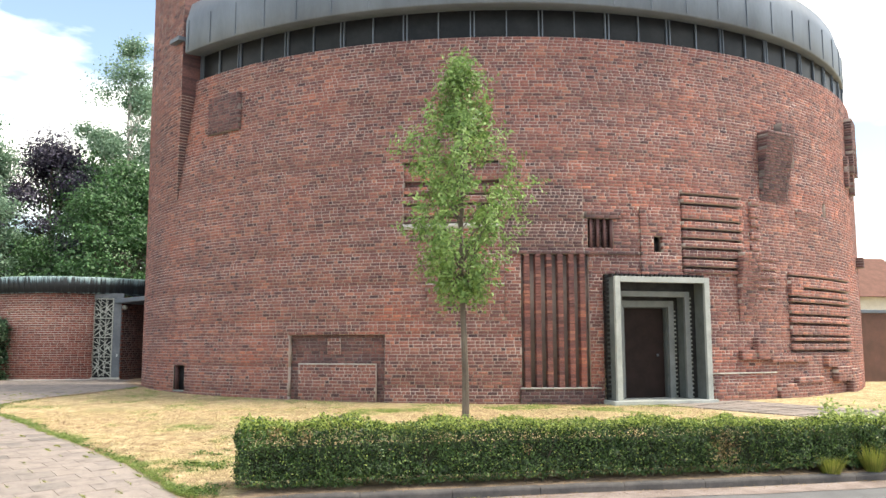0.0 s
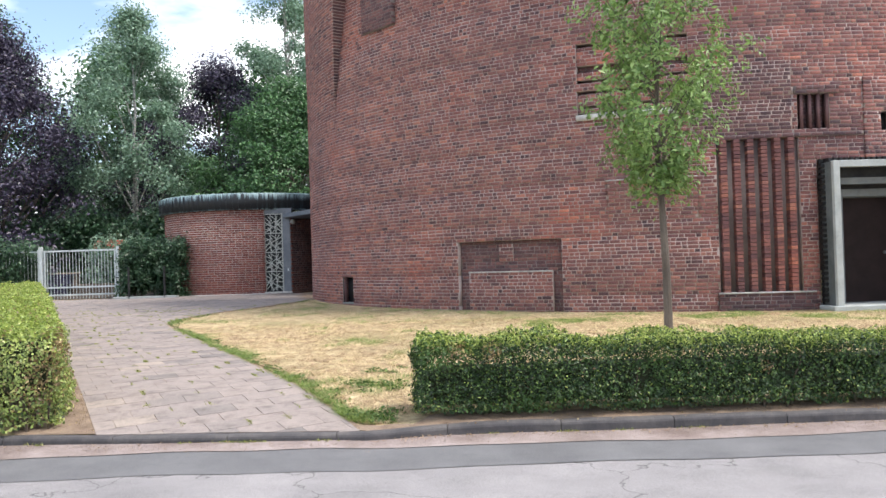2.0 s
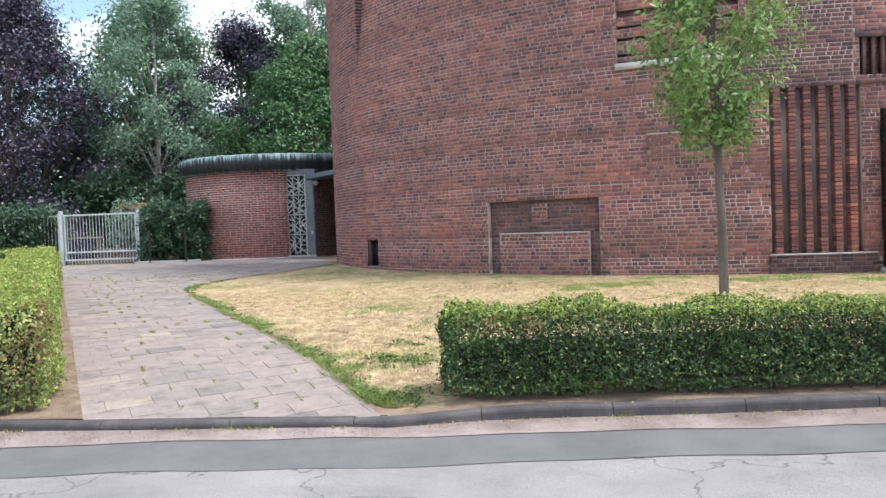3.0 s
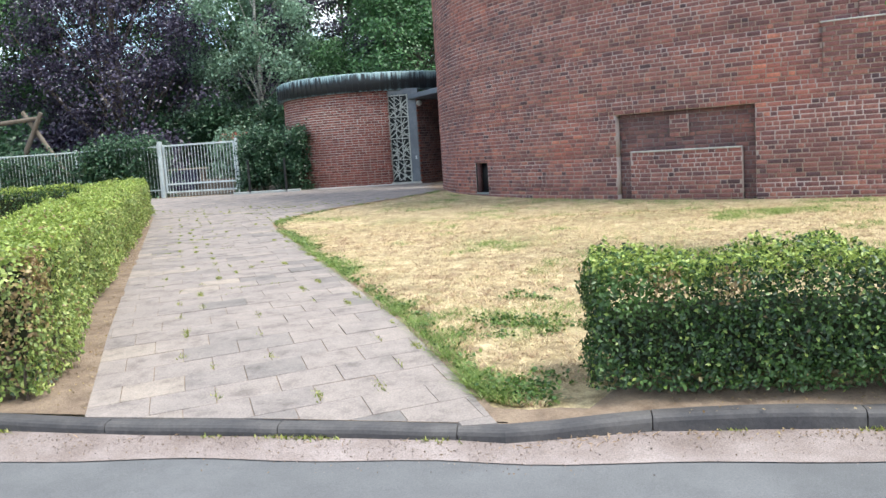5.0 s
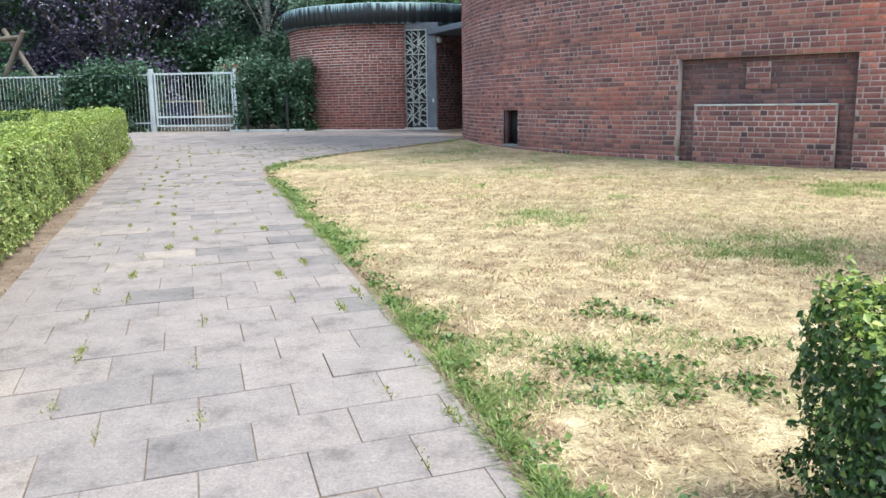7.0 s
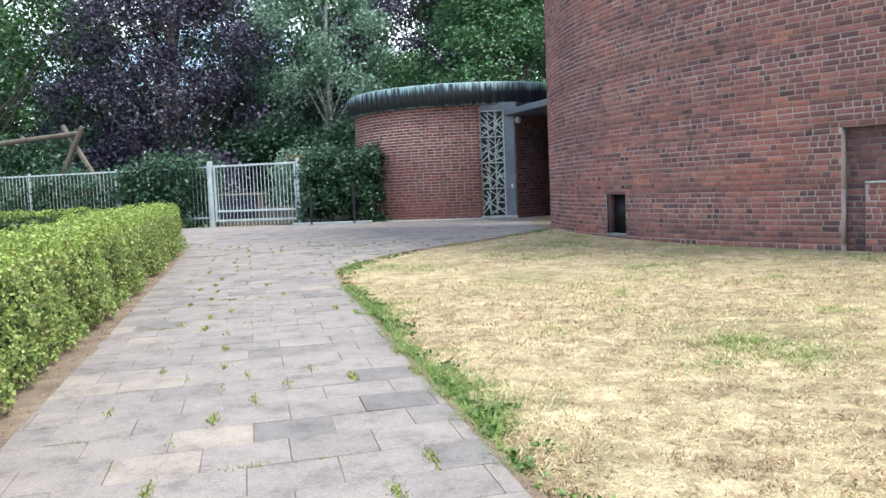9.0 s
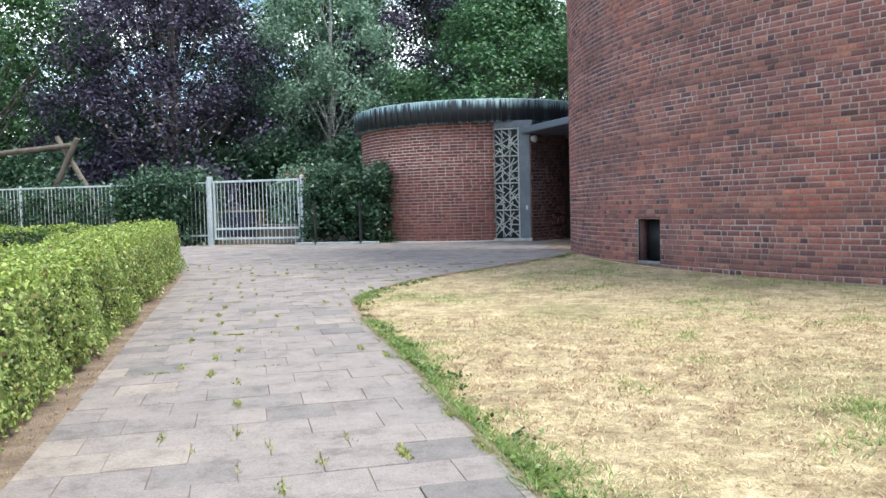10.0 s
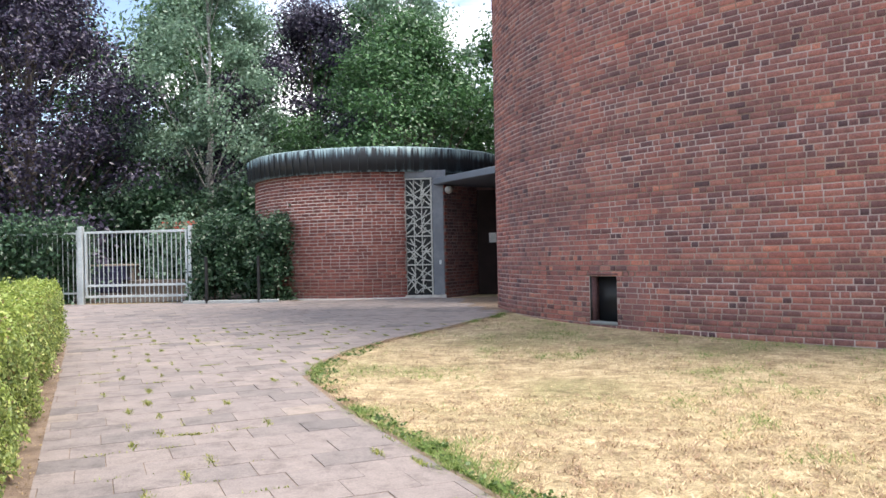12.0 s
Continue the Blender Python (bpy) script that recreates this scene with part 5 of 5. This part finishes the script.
hedge("hedge", "clipped dark green hedge beside the lawn with a few brown patches", [(-0.26, 9.02, 12.0, 9.02, 0.54, 0.495, 0.31)], 9000, 61, 0.4, [(0.12, 9.0, 0.42, 0.13), (0.42, 9.0, 0.4, 0.12), (5.4, 9.0, 0.1, 0.25), (2.9, 9.0, 0.2, 0.1)], 0.026, None, 0.06)
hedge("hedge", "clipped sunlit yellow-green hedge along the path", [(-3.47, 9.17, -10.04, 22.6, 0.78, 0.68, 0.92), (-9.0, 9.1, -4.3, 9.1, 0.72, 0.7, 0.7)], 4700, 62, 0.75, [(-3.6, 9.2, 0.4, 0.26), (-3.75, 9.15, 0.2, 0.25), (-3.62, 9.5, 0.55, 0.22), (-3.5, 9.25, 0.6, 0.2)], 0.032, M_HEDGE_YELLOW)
hedge("hedge", "clipped green hedge at the yard's far side", [(-26.0, 22.5, -10.7, 22.5, 0.7, 0.78, 0.92)], 1100, 63, 0.55, (), 0.06)


trng = np.random.default_rng(91)
for tx, ty, r, hgt in ((6.75, 8.99, 0.22, 0.22), (7.35, 8.99, 0.2, 0.36)):
    t = thing("grass_tuft", "pale yellow-green grass tuft at the hedge foot", "grass tuft", "tufts at the hedge foot", at=pose(tx, ty, float(gz(ty))))
    k = 700
    a, q = trng.uniform(0, 2 * np.pi, k), np.sqrt(trng.uniform(0, 1, k)) * r * 0.5
    hh = hgt * trng.uniform(0.5, 1.1, k)
    bxy = np.stack([np.cos(a) * q, np.sin(a) * q], 1)
    out = np.stack([np.cos(a), np.sin(a)], 1) * (hh * trng.uniform(0.2, 0.8, k))[:, None]
    side = np.stack([-np.sin(a), np.cos(a)], 1) * 0.006
    tv = np.stack([np.column_stack([bxy - side, np.zeros(k)]), np.column_stack([bxy + side, np.zeros(k)]), np.column_stack([bxy + out, hh])], 1)
    part("blade_growth", mesh_of("tuft", tv.reshape(-1, 3), np.arange(3 * k).reshape(k, 3), M_WEED), None, t, kind="stuff")
shrub("shrub", 7.2, 8.3, 9.1, 9.7, 0.62, M_HEDGE_YELLOW, 5000, "loose pale green bush growing out of the hedge", 59, 0.05, 0.1)


# ---- paving: path and forecourt of concrete slabs ----
LY = [8.5, 9.47, 10.5, 12.2, 14.4, 15.55, 17.6, 19.0, 19.9, 21.1, 22.1, 23.5, 25.5, 27.5]
LX = [-0.62, -1.04, -1.54, -2.4, -3.5, -4.05, -5.1, -5.7, -5.78, -5.6, -5.25, -4.6, -3.77, -3.2]


def lawn_x(y):
    return np.interp(y, LY, LX)


def path_left(y):
    return np.where(np.asarray(y) < 22.3, -3.0 + (np.asarray(y) - 8.75) * -0.5, -14.4)


ys = np.concatenate([np.concatenate([[8.66, 8.72, 8.8], np.arange(8.9, 22.29, 0.25)]), [22.295, 22.305], np.arange(22.5, 30.2, 0.3)])
xl, xr = path_left(ys) - np.where(ys < 22.3, 0.75, 0.1), lawn_x(ys) + np.where(ys > 26, 1.0, 0.02)
yl, yr = np.maximum(ys, kerb_y(xl) + 0.096), np.maximum(ys, kerb_y(xr) + 0.096)
bed = np.concatenate([np.stack([xl, yl, gz(yl) + 0.0148], 1), np.stack([xr, yr, gz(yr) + 0.0148], 1)])
n = len(ys)
a = np.arange(n - 1)
soil = tagged(new("path_bed", mesh_of("path_bed", bed, np.stack([a, a + n, a + n + 1, a + 1], 1), M_SOIL)), "dry brown soil and sand bed under the paving", "soil", kind="structure")
PITCH_V, PITCH_U = 0.365, 0.30
UD, VD = Vector((-0.4472, 0.8944, 0)), Vector((0.8944, 0.4472, 0))
ORG = Vector((-3.0, 8.75, 0))
paving = thing("pavement", "path and forecourt of worn grey concrete slabs", "pavement", kind="structure")
slab_me = bpy.data.meshes.new("slab")
bm = boxed(-PITCH_V / 2 + 0.002, PITCH_V / 2 - 0.002, -PITCH_U / 2 + 0.002, PITCH_U / 2 - 0.002, -0.05, 0.0, 0.002)
bmesh.ops.recalc_face_normals(bm, faces=bm.faces)
bm.to_mesh(slab_me)
bm.free()
slab_me.materials.append(M_SLAB_ONE)
prng = random.Random(12)
rest, cut_slabs, count, joints = [], [], 0, []


def clipped(poly, px, py, nx, ny):
    """The part of a polygon on the side of the line through (px, py) away from the normal."""
    out = []
    for (ax, ay), (bx, by) in zip(poly, poly[1:] + poly[:1]):
        da, db = (ax - px) * nx + (ay - py) * ny, (bx - px) * nx + (by - py) * ny
        if da <= 0:
            out.append((ax, ay))
        if da * db < 0:
            f = da / (da - db)
            out.append((ax + (bx - ax) * f, ay + (by - ay) * f))
    return out


HU, HV = PITCH_U / 2 - 0.002, PITCH_V / 2 - 0.002
for i in range(-6, 82):
    u = (i + 0.5) * PITCH_U
    off = (0.5 if i % 2 else 0.0) + prng.uniform(-0.08, 0.08)
    for j in range(-34, 34):
        v = (j + 0.5 + off) * PITCH_V
        c = ORG + UD * u + VD * v
        x, y = c.x, c.y
        if y > 30.0 or y < kerb_y(x) - 0.15 or x > lawn_x(y) + 0.3:
            continue
        if y < 22.3 and v < -HV or y >= 22.3 and x < -14.2:
            continue
        if math.hypot(x - AX, y - AY) < 3.45 or (x > -3.6 and y > 26.5) or math.hypot(x - CX, y - CY) < 12.9:
            continue
        corners = [tuple((c + VD * (sv * HV) + UD * (su * HU))[:2]) for sv, su in ((-1, -1), (1, -1), (1, 1), (-1, 1))]
        poly = corners
        if y < 22.3:
            poly = clipped(poly, ORG.x, ORG.y, -VD.x, -VD.y)
        yk = float(kerb_y(x))
        kd = (float(kerb_y(x + 0.1)) - yk) / 0.1
        if poly:
            poly = clipped(poly, x, yk + 0.102, kd, -1)
        if poly:
            lx0 = float(lawn_x(y))
            ld = (float(lawn_x(y + 0.1)) - float(lawn_x(y - 0.1))) / 0.2
            poly = clipped(poly, lx0 - 0.03, y, 1, -ld)
        if len(poly) < 3:
            continue
        area = abs(sum(a[0] * b[1] - b[0] * a[1] for a, b in zip(poly, poly[1:] + poly[:1]))) / 2
        if area < 0.006:
            continue
        z = float(gz(y)) + 0.019 + prng.uniform(-0.002, 0.003)
        if area < 3.96 * HU * HV:
            cut_slabs.append((poly, z))
            continue
        slope = math.degrees(math.atan((float(gz(y + 0.15)) - float(gz(y - 0.15))) / 0.3))
        m = pose(x, y, z, slope) @ pose(0, 0, 0, prng.uniform(-0.35, 0.35), prng.uniform(-0.35, 0.35), 26.565 + prng.uniform(-0.4, 0.4))
        joints.append((x, y, z, v))
        if count < 300 and y < 22:
            ob = new("slab", slab_me)
            ob.parent = paving
            ob.matrix_basis = m
            count += 1
        else:
            rest.append(m)
for poly, z in cut_slabs:
    n = len(poly)
    k = [(a, b, float(gz(b)) + 0.018) for a, b in poly] + [(a, b, float(gz(b)) - 0.03) for a, b in poly]
    part("slab", mesh_of("cut_slab", k, [tuple(range(n))] + [(i, n + i, n + (i + 1) % n, (i + 1) % n) for i in range(n)], M_SLAB_ONE), None, paving)
base_v = np.array([v.co[:] for v in slab_me.vertices])
base_f = [tuple(p.vertices) for p in slab_me.polygons]
V, F = [], []
for k, m in enumerate(rest):
    mm = np.array(m)
    V.append(base_v @ mm[:3, :3].T + mm[:3, 3])
    F += [tuple(q + k * len(base_v) for q in f) for f in base_f]
part("far_slabs", mesh_of("far_slabs", np.concatenate(V), F, M_SLAB), None, paving, "more worn grey slabs of the forecourt", "stuff")
EV, EF, k = [], [], 0
ed, en = Vector((0.42, -0.907, 0)), Vector((0.907, 0.42, 0))
for i in range(18):
    for j in range(5):
        c = Vector((8.75, 17.1, 0)) + ed * (i * 0.42) + en * (j * 0.5 + 0.1)
        if c.y < 10.6 or math.hypot(c.x - CX, c.y - CY) < 13.0:
            continue
        mm = np.array(pose(c.x, c.y, float(gz(c.y)) + 0.02 + prng.uniform(-0.006, 0.006), prng.uniform(-1, 1), prng.uniform(-1, 1), 24.8))
        EV.append((base_v * np.array([1.3, 1.25, 1.0])) @ mm[:3, :3].T + mm[:3, 3])
        EF += [tuple(q + k * len(base_v) for q in f) for f in base_f]
        k += 1
tagged(new("entrance_path", mesh_of("entrance_path", np.concatenate(EV), EF, M_SLAB)), "pale slab path leading to the church portal", "path", kind="stuff")


# ---- grass ----
def blades(name, x, y, z, h, lean, mats, index, rng, width=0.0042):
    n = len(x)
    a = rng.uniform(0, 2 * np.pi, n)
    ca, sa = np.cos(a), np.sin(a)
    l = lean * h
    v = np.stack([np.stack([x - sa * width, y + ca * width, z], 1), np.stack([x + sa * width, y - ca * width, z], 1), np.stack([x + ca * l, y + sa * l, z + h], 1)], 1)
    f = np.arange(n * 3).reshape(n, 3)
    return mesh_of(name, v.reshape(-1, 3), f, mats, index)


grng = np.random.default_rng(77)
GX, GYY = [], []
for y0, y1, dens in ((9.0, 13, 4500), (13, 18, 3000), (18, 26, 1000)):
    x0, x1 = -6.0, 9.0 if y0 < 18 else 6.0
    n = int((x1 - x0) * (y1 - y0) * dens)
    GX.append(grng.uniform(x0, x1, n)), GYY.append(grng.uniform(y0, y1, n))
x, y = np.concatenate(GX), np.concatenate(GYY)
fy = 9.0 + 16.8 * grng.uniform(0, 1, 20000) ** 1.5
fx = lawn_x(fy) + np.abs(grng.normal(0, 0.07, len(fy))) * (1.3 + np.sin(fy * 5.1) + 0.8 * np.sin(fy * 12.7))
x, y = np.concatenate([x, fx]), np.concatenate([y, fy])
keep = (x > lawn_x(y) - 0.015 + 0.05 * np.sin(y * 9) * np.sin(y * 3.7)) & (np.hypot(x - CX, y - CY) > 12.85) & ~((x > 9.0) & (y > 12)) & ~((x > -0.5) & (y < 9.3 + 0.08 * np.sin(x * 7))) & (y > 9.02 + 0.05 * np.sin(x * 13))
x, y = x[keep], y[keep]
field = np.array([noise.noise(Vector((float(a) * 0.8, float(b) * 0.8, 3.0))) + 0.6 * noise.noise(Vector((float(a) * 2.6, float(b) * 2.6, 7.0))) for a, b in zip(x, y)])
edge = x - lawn_x(y)
wall_d = np.hypot(x - CX, y - CY) - 12.77
green = field * 0.85 + np.interp(y, [12, 16, 19], [0.62, 0.5, 0.3]) * np.exp(-(np.maximum(edge, 0) / (0.2 + 0.1 * np.sin(y * 2.9) + 0.06 * np.sin(y * 8.3 + 1))) ** 2) + 0.5 * np.exp(-wall_d / 1.2) + 0.3 * np.exp(-(((x + 0.6) / 0.45) ** 2 + ((y - 10.5) / 0.35) ** 2)) + 0.3 * np.exp(-(((x + 0.55) / 0.4) ** 2 + ((y - 9.2) / 0.3) ** 2))
is_green = green + grng.normal(0, 0.16, len(x)) > 0.43
fine = np.array([noise.noise(Vector((float(a) * 7.0, float(b) * 7.0, 11.0))) for a, b in zip(x, y)])
drop = (fine + 0.5 * field < -0.12) & (grng.random(len(x)) < 0.8) & (edge > 0.25)
x, y, edge, is_green, field, fine = (q[~drop] for q in (x, y, edge, is_green, field, fine))
shade = np.where(is_green, 1, np.where(fine * 0.7 - field * 0.6 + grng.normal(0, 0.2, len(x)) > 0.07, 2, 0))
h = grng.uniform(0.008, 0.03, len(x)) * (1 + 0.7 * is_green) * (1 + 0.15 * np.exp(-(np.maximum(edge, 0) / 0.13) ** 2))
tagged(new("lawn_grass", blades("lawn_grass", x, y, gz(y) - 0.004, h, grng.uniform(0.6, 3.2, len(x)), [M_GRASS_DRY, M_GRASS, M_GRASS_BROWN], shade, grng)), "short dry straw-coloured grass with green tufts", "grass", kind="stuff")

# broad-leaved weeds along the lawn edge and in a few mats
cy = 9.15 + 12.5 * grng.uniform(0, 1, 110) ** 1.4
cx = lawn_x(cy) + np.abs(grng.normal(0.07, 0.09, 110))
for mx0, my0, sx0, sy0, k in ((-0.6, 10.5, 0.4, 0.16, 26), (-0.62, 9.25, 0.12, 0.1, 18), (-0.75, 11.3, 0.3, 0.2, 8), (0.2, 10.0, 0.4, 0.12, 5)):
    cx, cy = np.concatenate([cx, grng.normal(mx0, sx0, k)]), np.concatenate([cy, grng.normal(my0, sy0, k)])
cn = grng.integers(14, 46, len(cx))
qx, qy = np.repeat(cx, cn) + grng.normal(0, 0.045, cn.sum()), np.repeat(cy, cn) + grng.normal(0, 0.04, cn.sum())
qz = gz(qy) + 0.006 + np.abs(grng.normal(0, 0.012, cn.sum()))
ok = (qx > lawn_x(qy) + 0.01) & (qy > kerb_y(qx) + 0.12)
qx, qy, qz = qx[ok], qy[ok], qz[ok]
tagged(new("edge_weeds", leaf_cloud("edge_weeds", np.stack([qx, qy, qz], 1), np.tile([0, 0, 1.0], (len(qx), 1)), 0.028, [M_CLOVER], grng, 0.55, aspect=0.75)), "dark green broad-leaved weeds along the lawn edge", "weeds", kind="stuff")

# pale edging along the lawn
edging = thing("path_edging", "thin pale concrete edging between path and lawn", "edging", kind="structure")
ey = 8.95
while ey < 18.8:
    y1 = ey + 0.5
    xa, xb = float(lawn_x(ey)), float(lawn_x(y1))
    L = math.hypot(xb - xa, y1 - ey)
    bm = boxed(0.003, L - 0.003, -0.025, 0.025, -0.15, 0.0, 0.006)
    part("edging_stone", bm, M_EDGING, edging).matrix_basis = pose(xa, ey, float(gz(ey)) + 0.01, 0, -math.degrees(math.atan2(float(gz(y1) - gz(ey)), L)), math.degrees(math.atan2(y1 - ey, xb - xa)))
    ey = y1

# weeds in the joints of the path
wx, wy, wz = [], [], []
near = [q for q in joints if q[1] < 24]
for q in prng.sample(near, min(len(near), 620)):
    k = 0.7 if q[3] < 1.0 or q[3] > 1.8 else 0.28
    if prng.random() > k:
        continue
    n = int(prng.choice((12, 26, 50, 90, 160)))
    along = prng.random() < 0.75
    for _ in range(n):
        du, dv = (prng.gauss(0, 0.06), prng.gauss(0, 0.013)) if along else (PITCH_U / 2 + prng.gauss(0, 0.01), prng.gauss(0, 0.07))
        wx.append(q[0] + UD.x * du + VD.x * (dv + PITCH_V / 2)), wy.append(q[1] + UD.y * du + VD.y * (dv + PITCH_V / 2)), wz.append(q[2] - 0.008)
for cx in [prng.uniform(-2.4, -1.5) for _ in range(5)] + [prng.uniform(-3.6, 2.5) for _ in range(8)]:
    for _ in range(prng.randint(12, 55)):
        px = cx + prng.gauss(0, 0.06)
        py = float(kerb_y(px)) - 0.012 + prng.gauss(0, 0.013)
        wx.append(px), wy.append(py), wz.append(float(road_z(px, py)) + 0.008)
wx, wy, wz = np.array(wx), np.array(wy), np.array(wz)
tagged(new("weeds", blades("weeds", wx, wy, wz, grng.uniform(0.01, 0.028, len(wx)), grng.uniform(0.4, 1.2, len(wx)), [M_WEED], None, grng, 0.0075)), "small green weeds in the paving joints", "weeds", kind="stuff")

# dry leaves and crumbs along hedge foot and gutter
n = 3000
ly = np.concatenate([grng.choice([9.03, 8.8], n // 2) + grng.normal(0, 0.05, n // 2), grng.uniform(9.0, 22.0, n // 2)])
lx = np.concatenate([grng.uniform(0.1, 9, n // 2), path_left(ly[n // 2:]) - grng.uniform(0.0, 0.42, n // 2)])
lz = np.where(ly < kerb_y(lx), road_z(lx, ly) + 0.02, gz(ly) + 0.022)
tagged(new("leaf_litter", leaf_cloud("leaf_litter", np.stack([lx, ly, lz], 1), np.tile([0, 0, 1.0], (n, 1)), 0.017, [M_HEDGE_BROWN], grng, 0.5)), "dry brown leaf litter along hedges and gutter", "leaf litter", kind="stuff")

# straw and gravel swept into the gutter
k = 110
sx, sy = np.concatenate([grng.normal(-0.35, 0.22, k // 2), grng.uniform(-4, 7, k - k // 2)]), np.zeros(k)
sy = kerb_y(sx) - np.abs(grng.normal(0.02, 0.06, k)) - 0.01
tagged(new("straw_litter", leaf_cloud("straw_litter", np.stack([sx, sy, road_z(sx, sy) + 0.02], 1), np.tile([0, 0, 1.0], (k, 1)), 0.035, [M_GRASS_BROWN], grng, 0.4, aspect=0.14)), "dry straw and twigs swept against the kerb", "litter", kind="stuff")
k = 3000
sx = grng.uniform(-4.5, 4.5, k)
sy = np.maximum(8.3, kerb_y(sx) - 0.005 - np.abs(grng.normal(0, 0.16, k)))
tagged(new("gravel", leaf_cloud("gravel", np.stack([sx, sy, road_z(sx, sy) + 0.016], 1), np.tile([0, 0, 1.0], (k, 1)), 0.009, [M_GUTTER, M_SOIL], grng, 0.8, grng.integers(0, 2, k), 0.9)), "fine gravel and grit in the gutter", "gravel", kind="stuff")

# ---- beyond the church: brown wall and a house ----
t = thing("garden_wall", "dark brown brick garden wall with flat coping", "wall", at=pose(18.6, 24.2, 0))
part("wall", boxed(0, 14, 0, 0.3, -0.1, 2.42, 0), M_MORTAR_DARK, t)
part("coping", boxed(-0.05, 14.05, -0.06, 0.36, 2.42, 2.54, 0.01), M_LEAD, t)
house = thing("house", "distant house with a red tiled roof", "house", at=pose(38, 52, 0.3))
part("wall", boxed(-6, 6, -4, 4, -0.5, 4.6, 0.02), M_RENDER, house)
bm = bmesh.new()
rp = [bm.verts.new(v) for v in ((-6.4, -4.6, 4.3), (6.4, -4.6, 4.3), (6.4, 4.6, 4.3), (-6.4, 4.6, 4.3), (-6.4, 0, 7.4), (6.4, 0, 7.4))]
for f in ((0, 1, 5, 4), (2, 3, 4, 5), (3, 0, 4), (1, 2, 5), (3, 2, 1, 0)):
    bm.faces.new([rp[i] for i in f])
part("roof", bm, M_ROOF, house, "red tiled pitched roof")
for x in (-4, -1, 2, 4.5):
    w = part("window", boxed(x - 0.6, x + 0.6, -4.04, -3.98, 1.6, 3.0, 0), M_GLASS_DARK, house)
    part("window_frame", boxed(x - 0.7, x + 0.7, -4.03, -3.97, 3.0, 3.1, 0), M_WHITE, w)

# ---- the single bricks round the cellar window ----
for mesh_name, wide in (("brick_long", 0.21), ("brick_short", 0.098)):
    bmw = boxed(-wide / 2, wide / 2, 0, 0.10, 0.0067, COURSE - 0.0067, 0.0025)
    bmesh.ops.recalc_face_normals(bmw, faces=bmw.faces)
    me = bpy.data.meshes.new(mesh_name)
    bmw.to_mesh(me)
    bmw.free()
    me.materials.append(M_BRICK_ONE)
    for p, q, z0, z1, d, dark in SINGLES:
        L = q - p
        if (L > 0.15) != (wide > 0.15):
            continue
        s = (p + q) / 2
        e = drum(s, z0 - 0.0067, d)
        ob = new("brick", me)
        ob.parent = wall
        dx = drum(s + 0.01, 0, 0) - drum(s - 0.01, 0, 0)
        ob.matrix_basis = pose(e[0], e[1], e[2], 0, 0, math.degrees(math.atan2(dx[1], dx[0])))
        ob.scale = (L / wide, 1, 1)
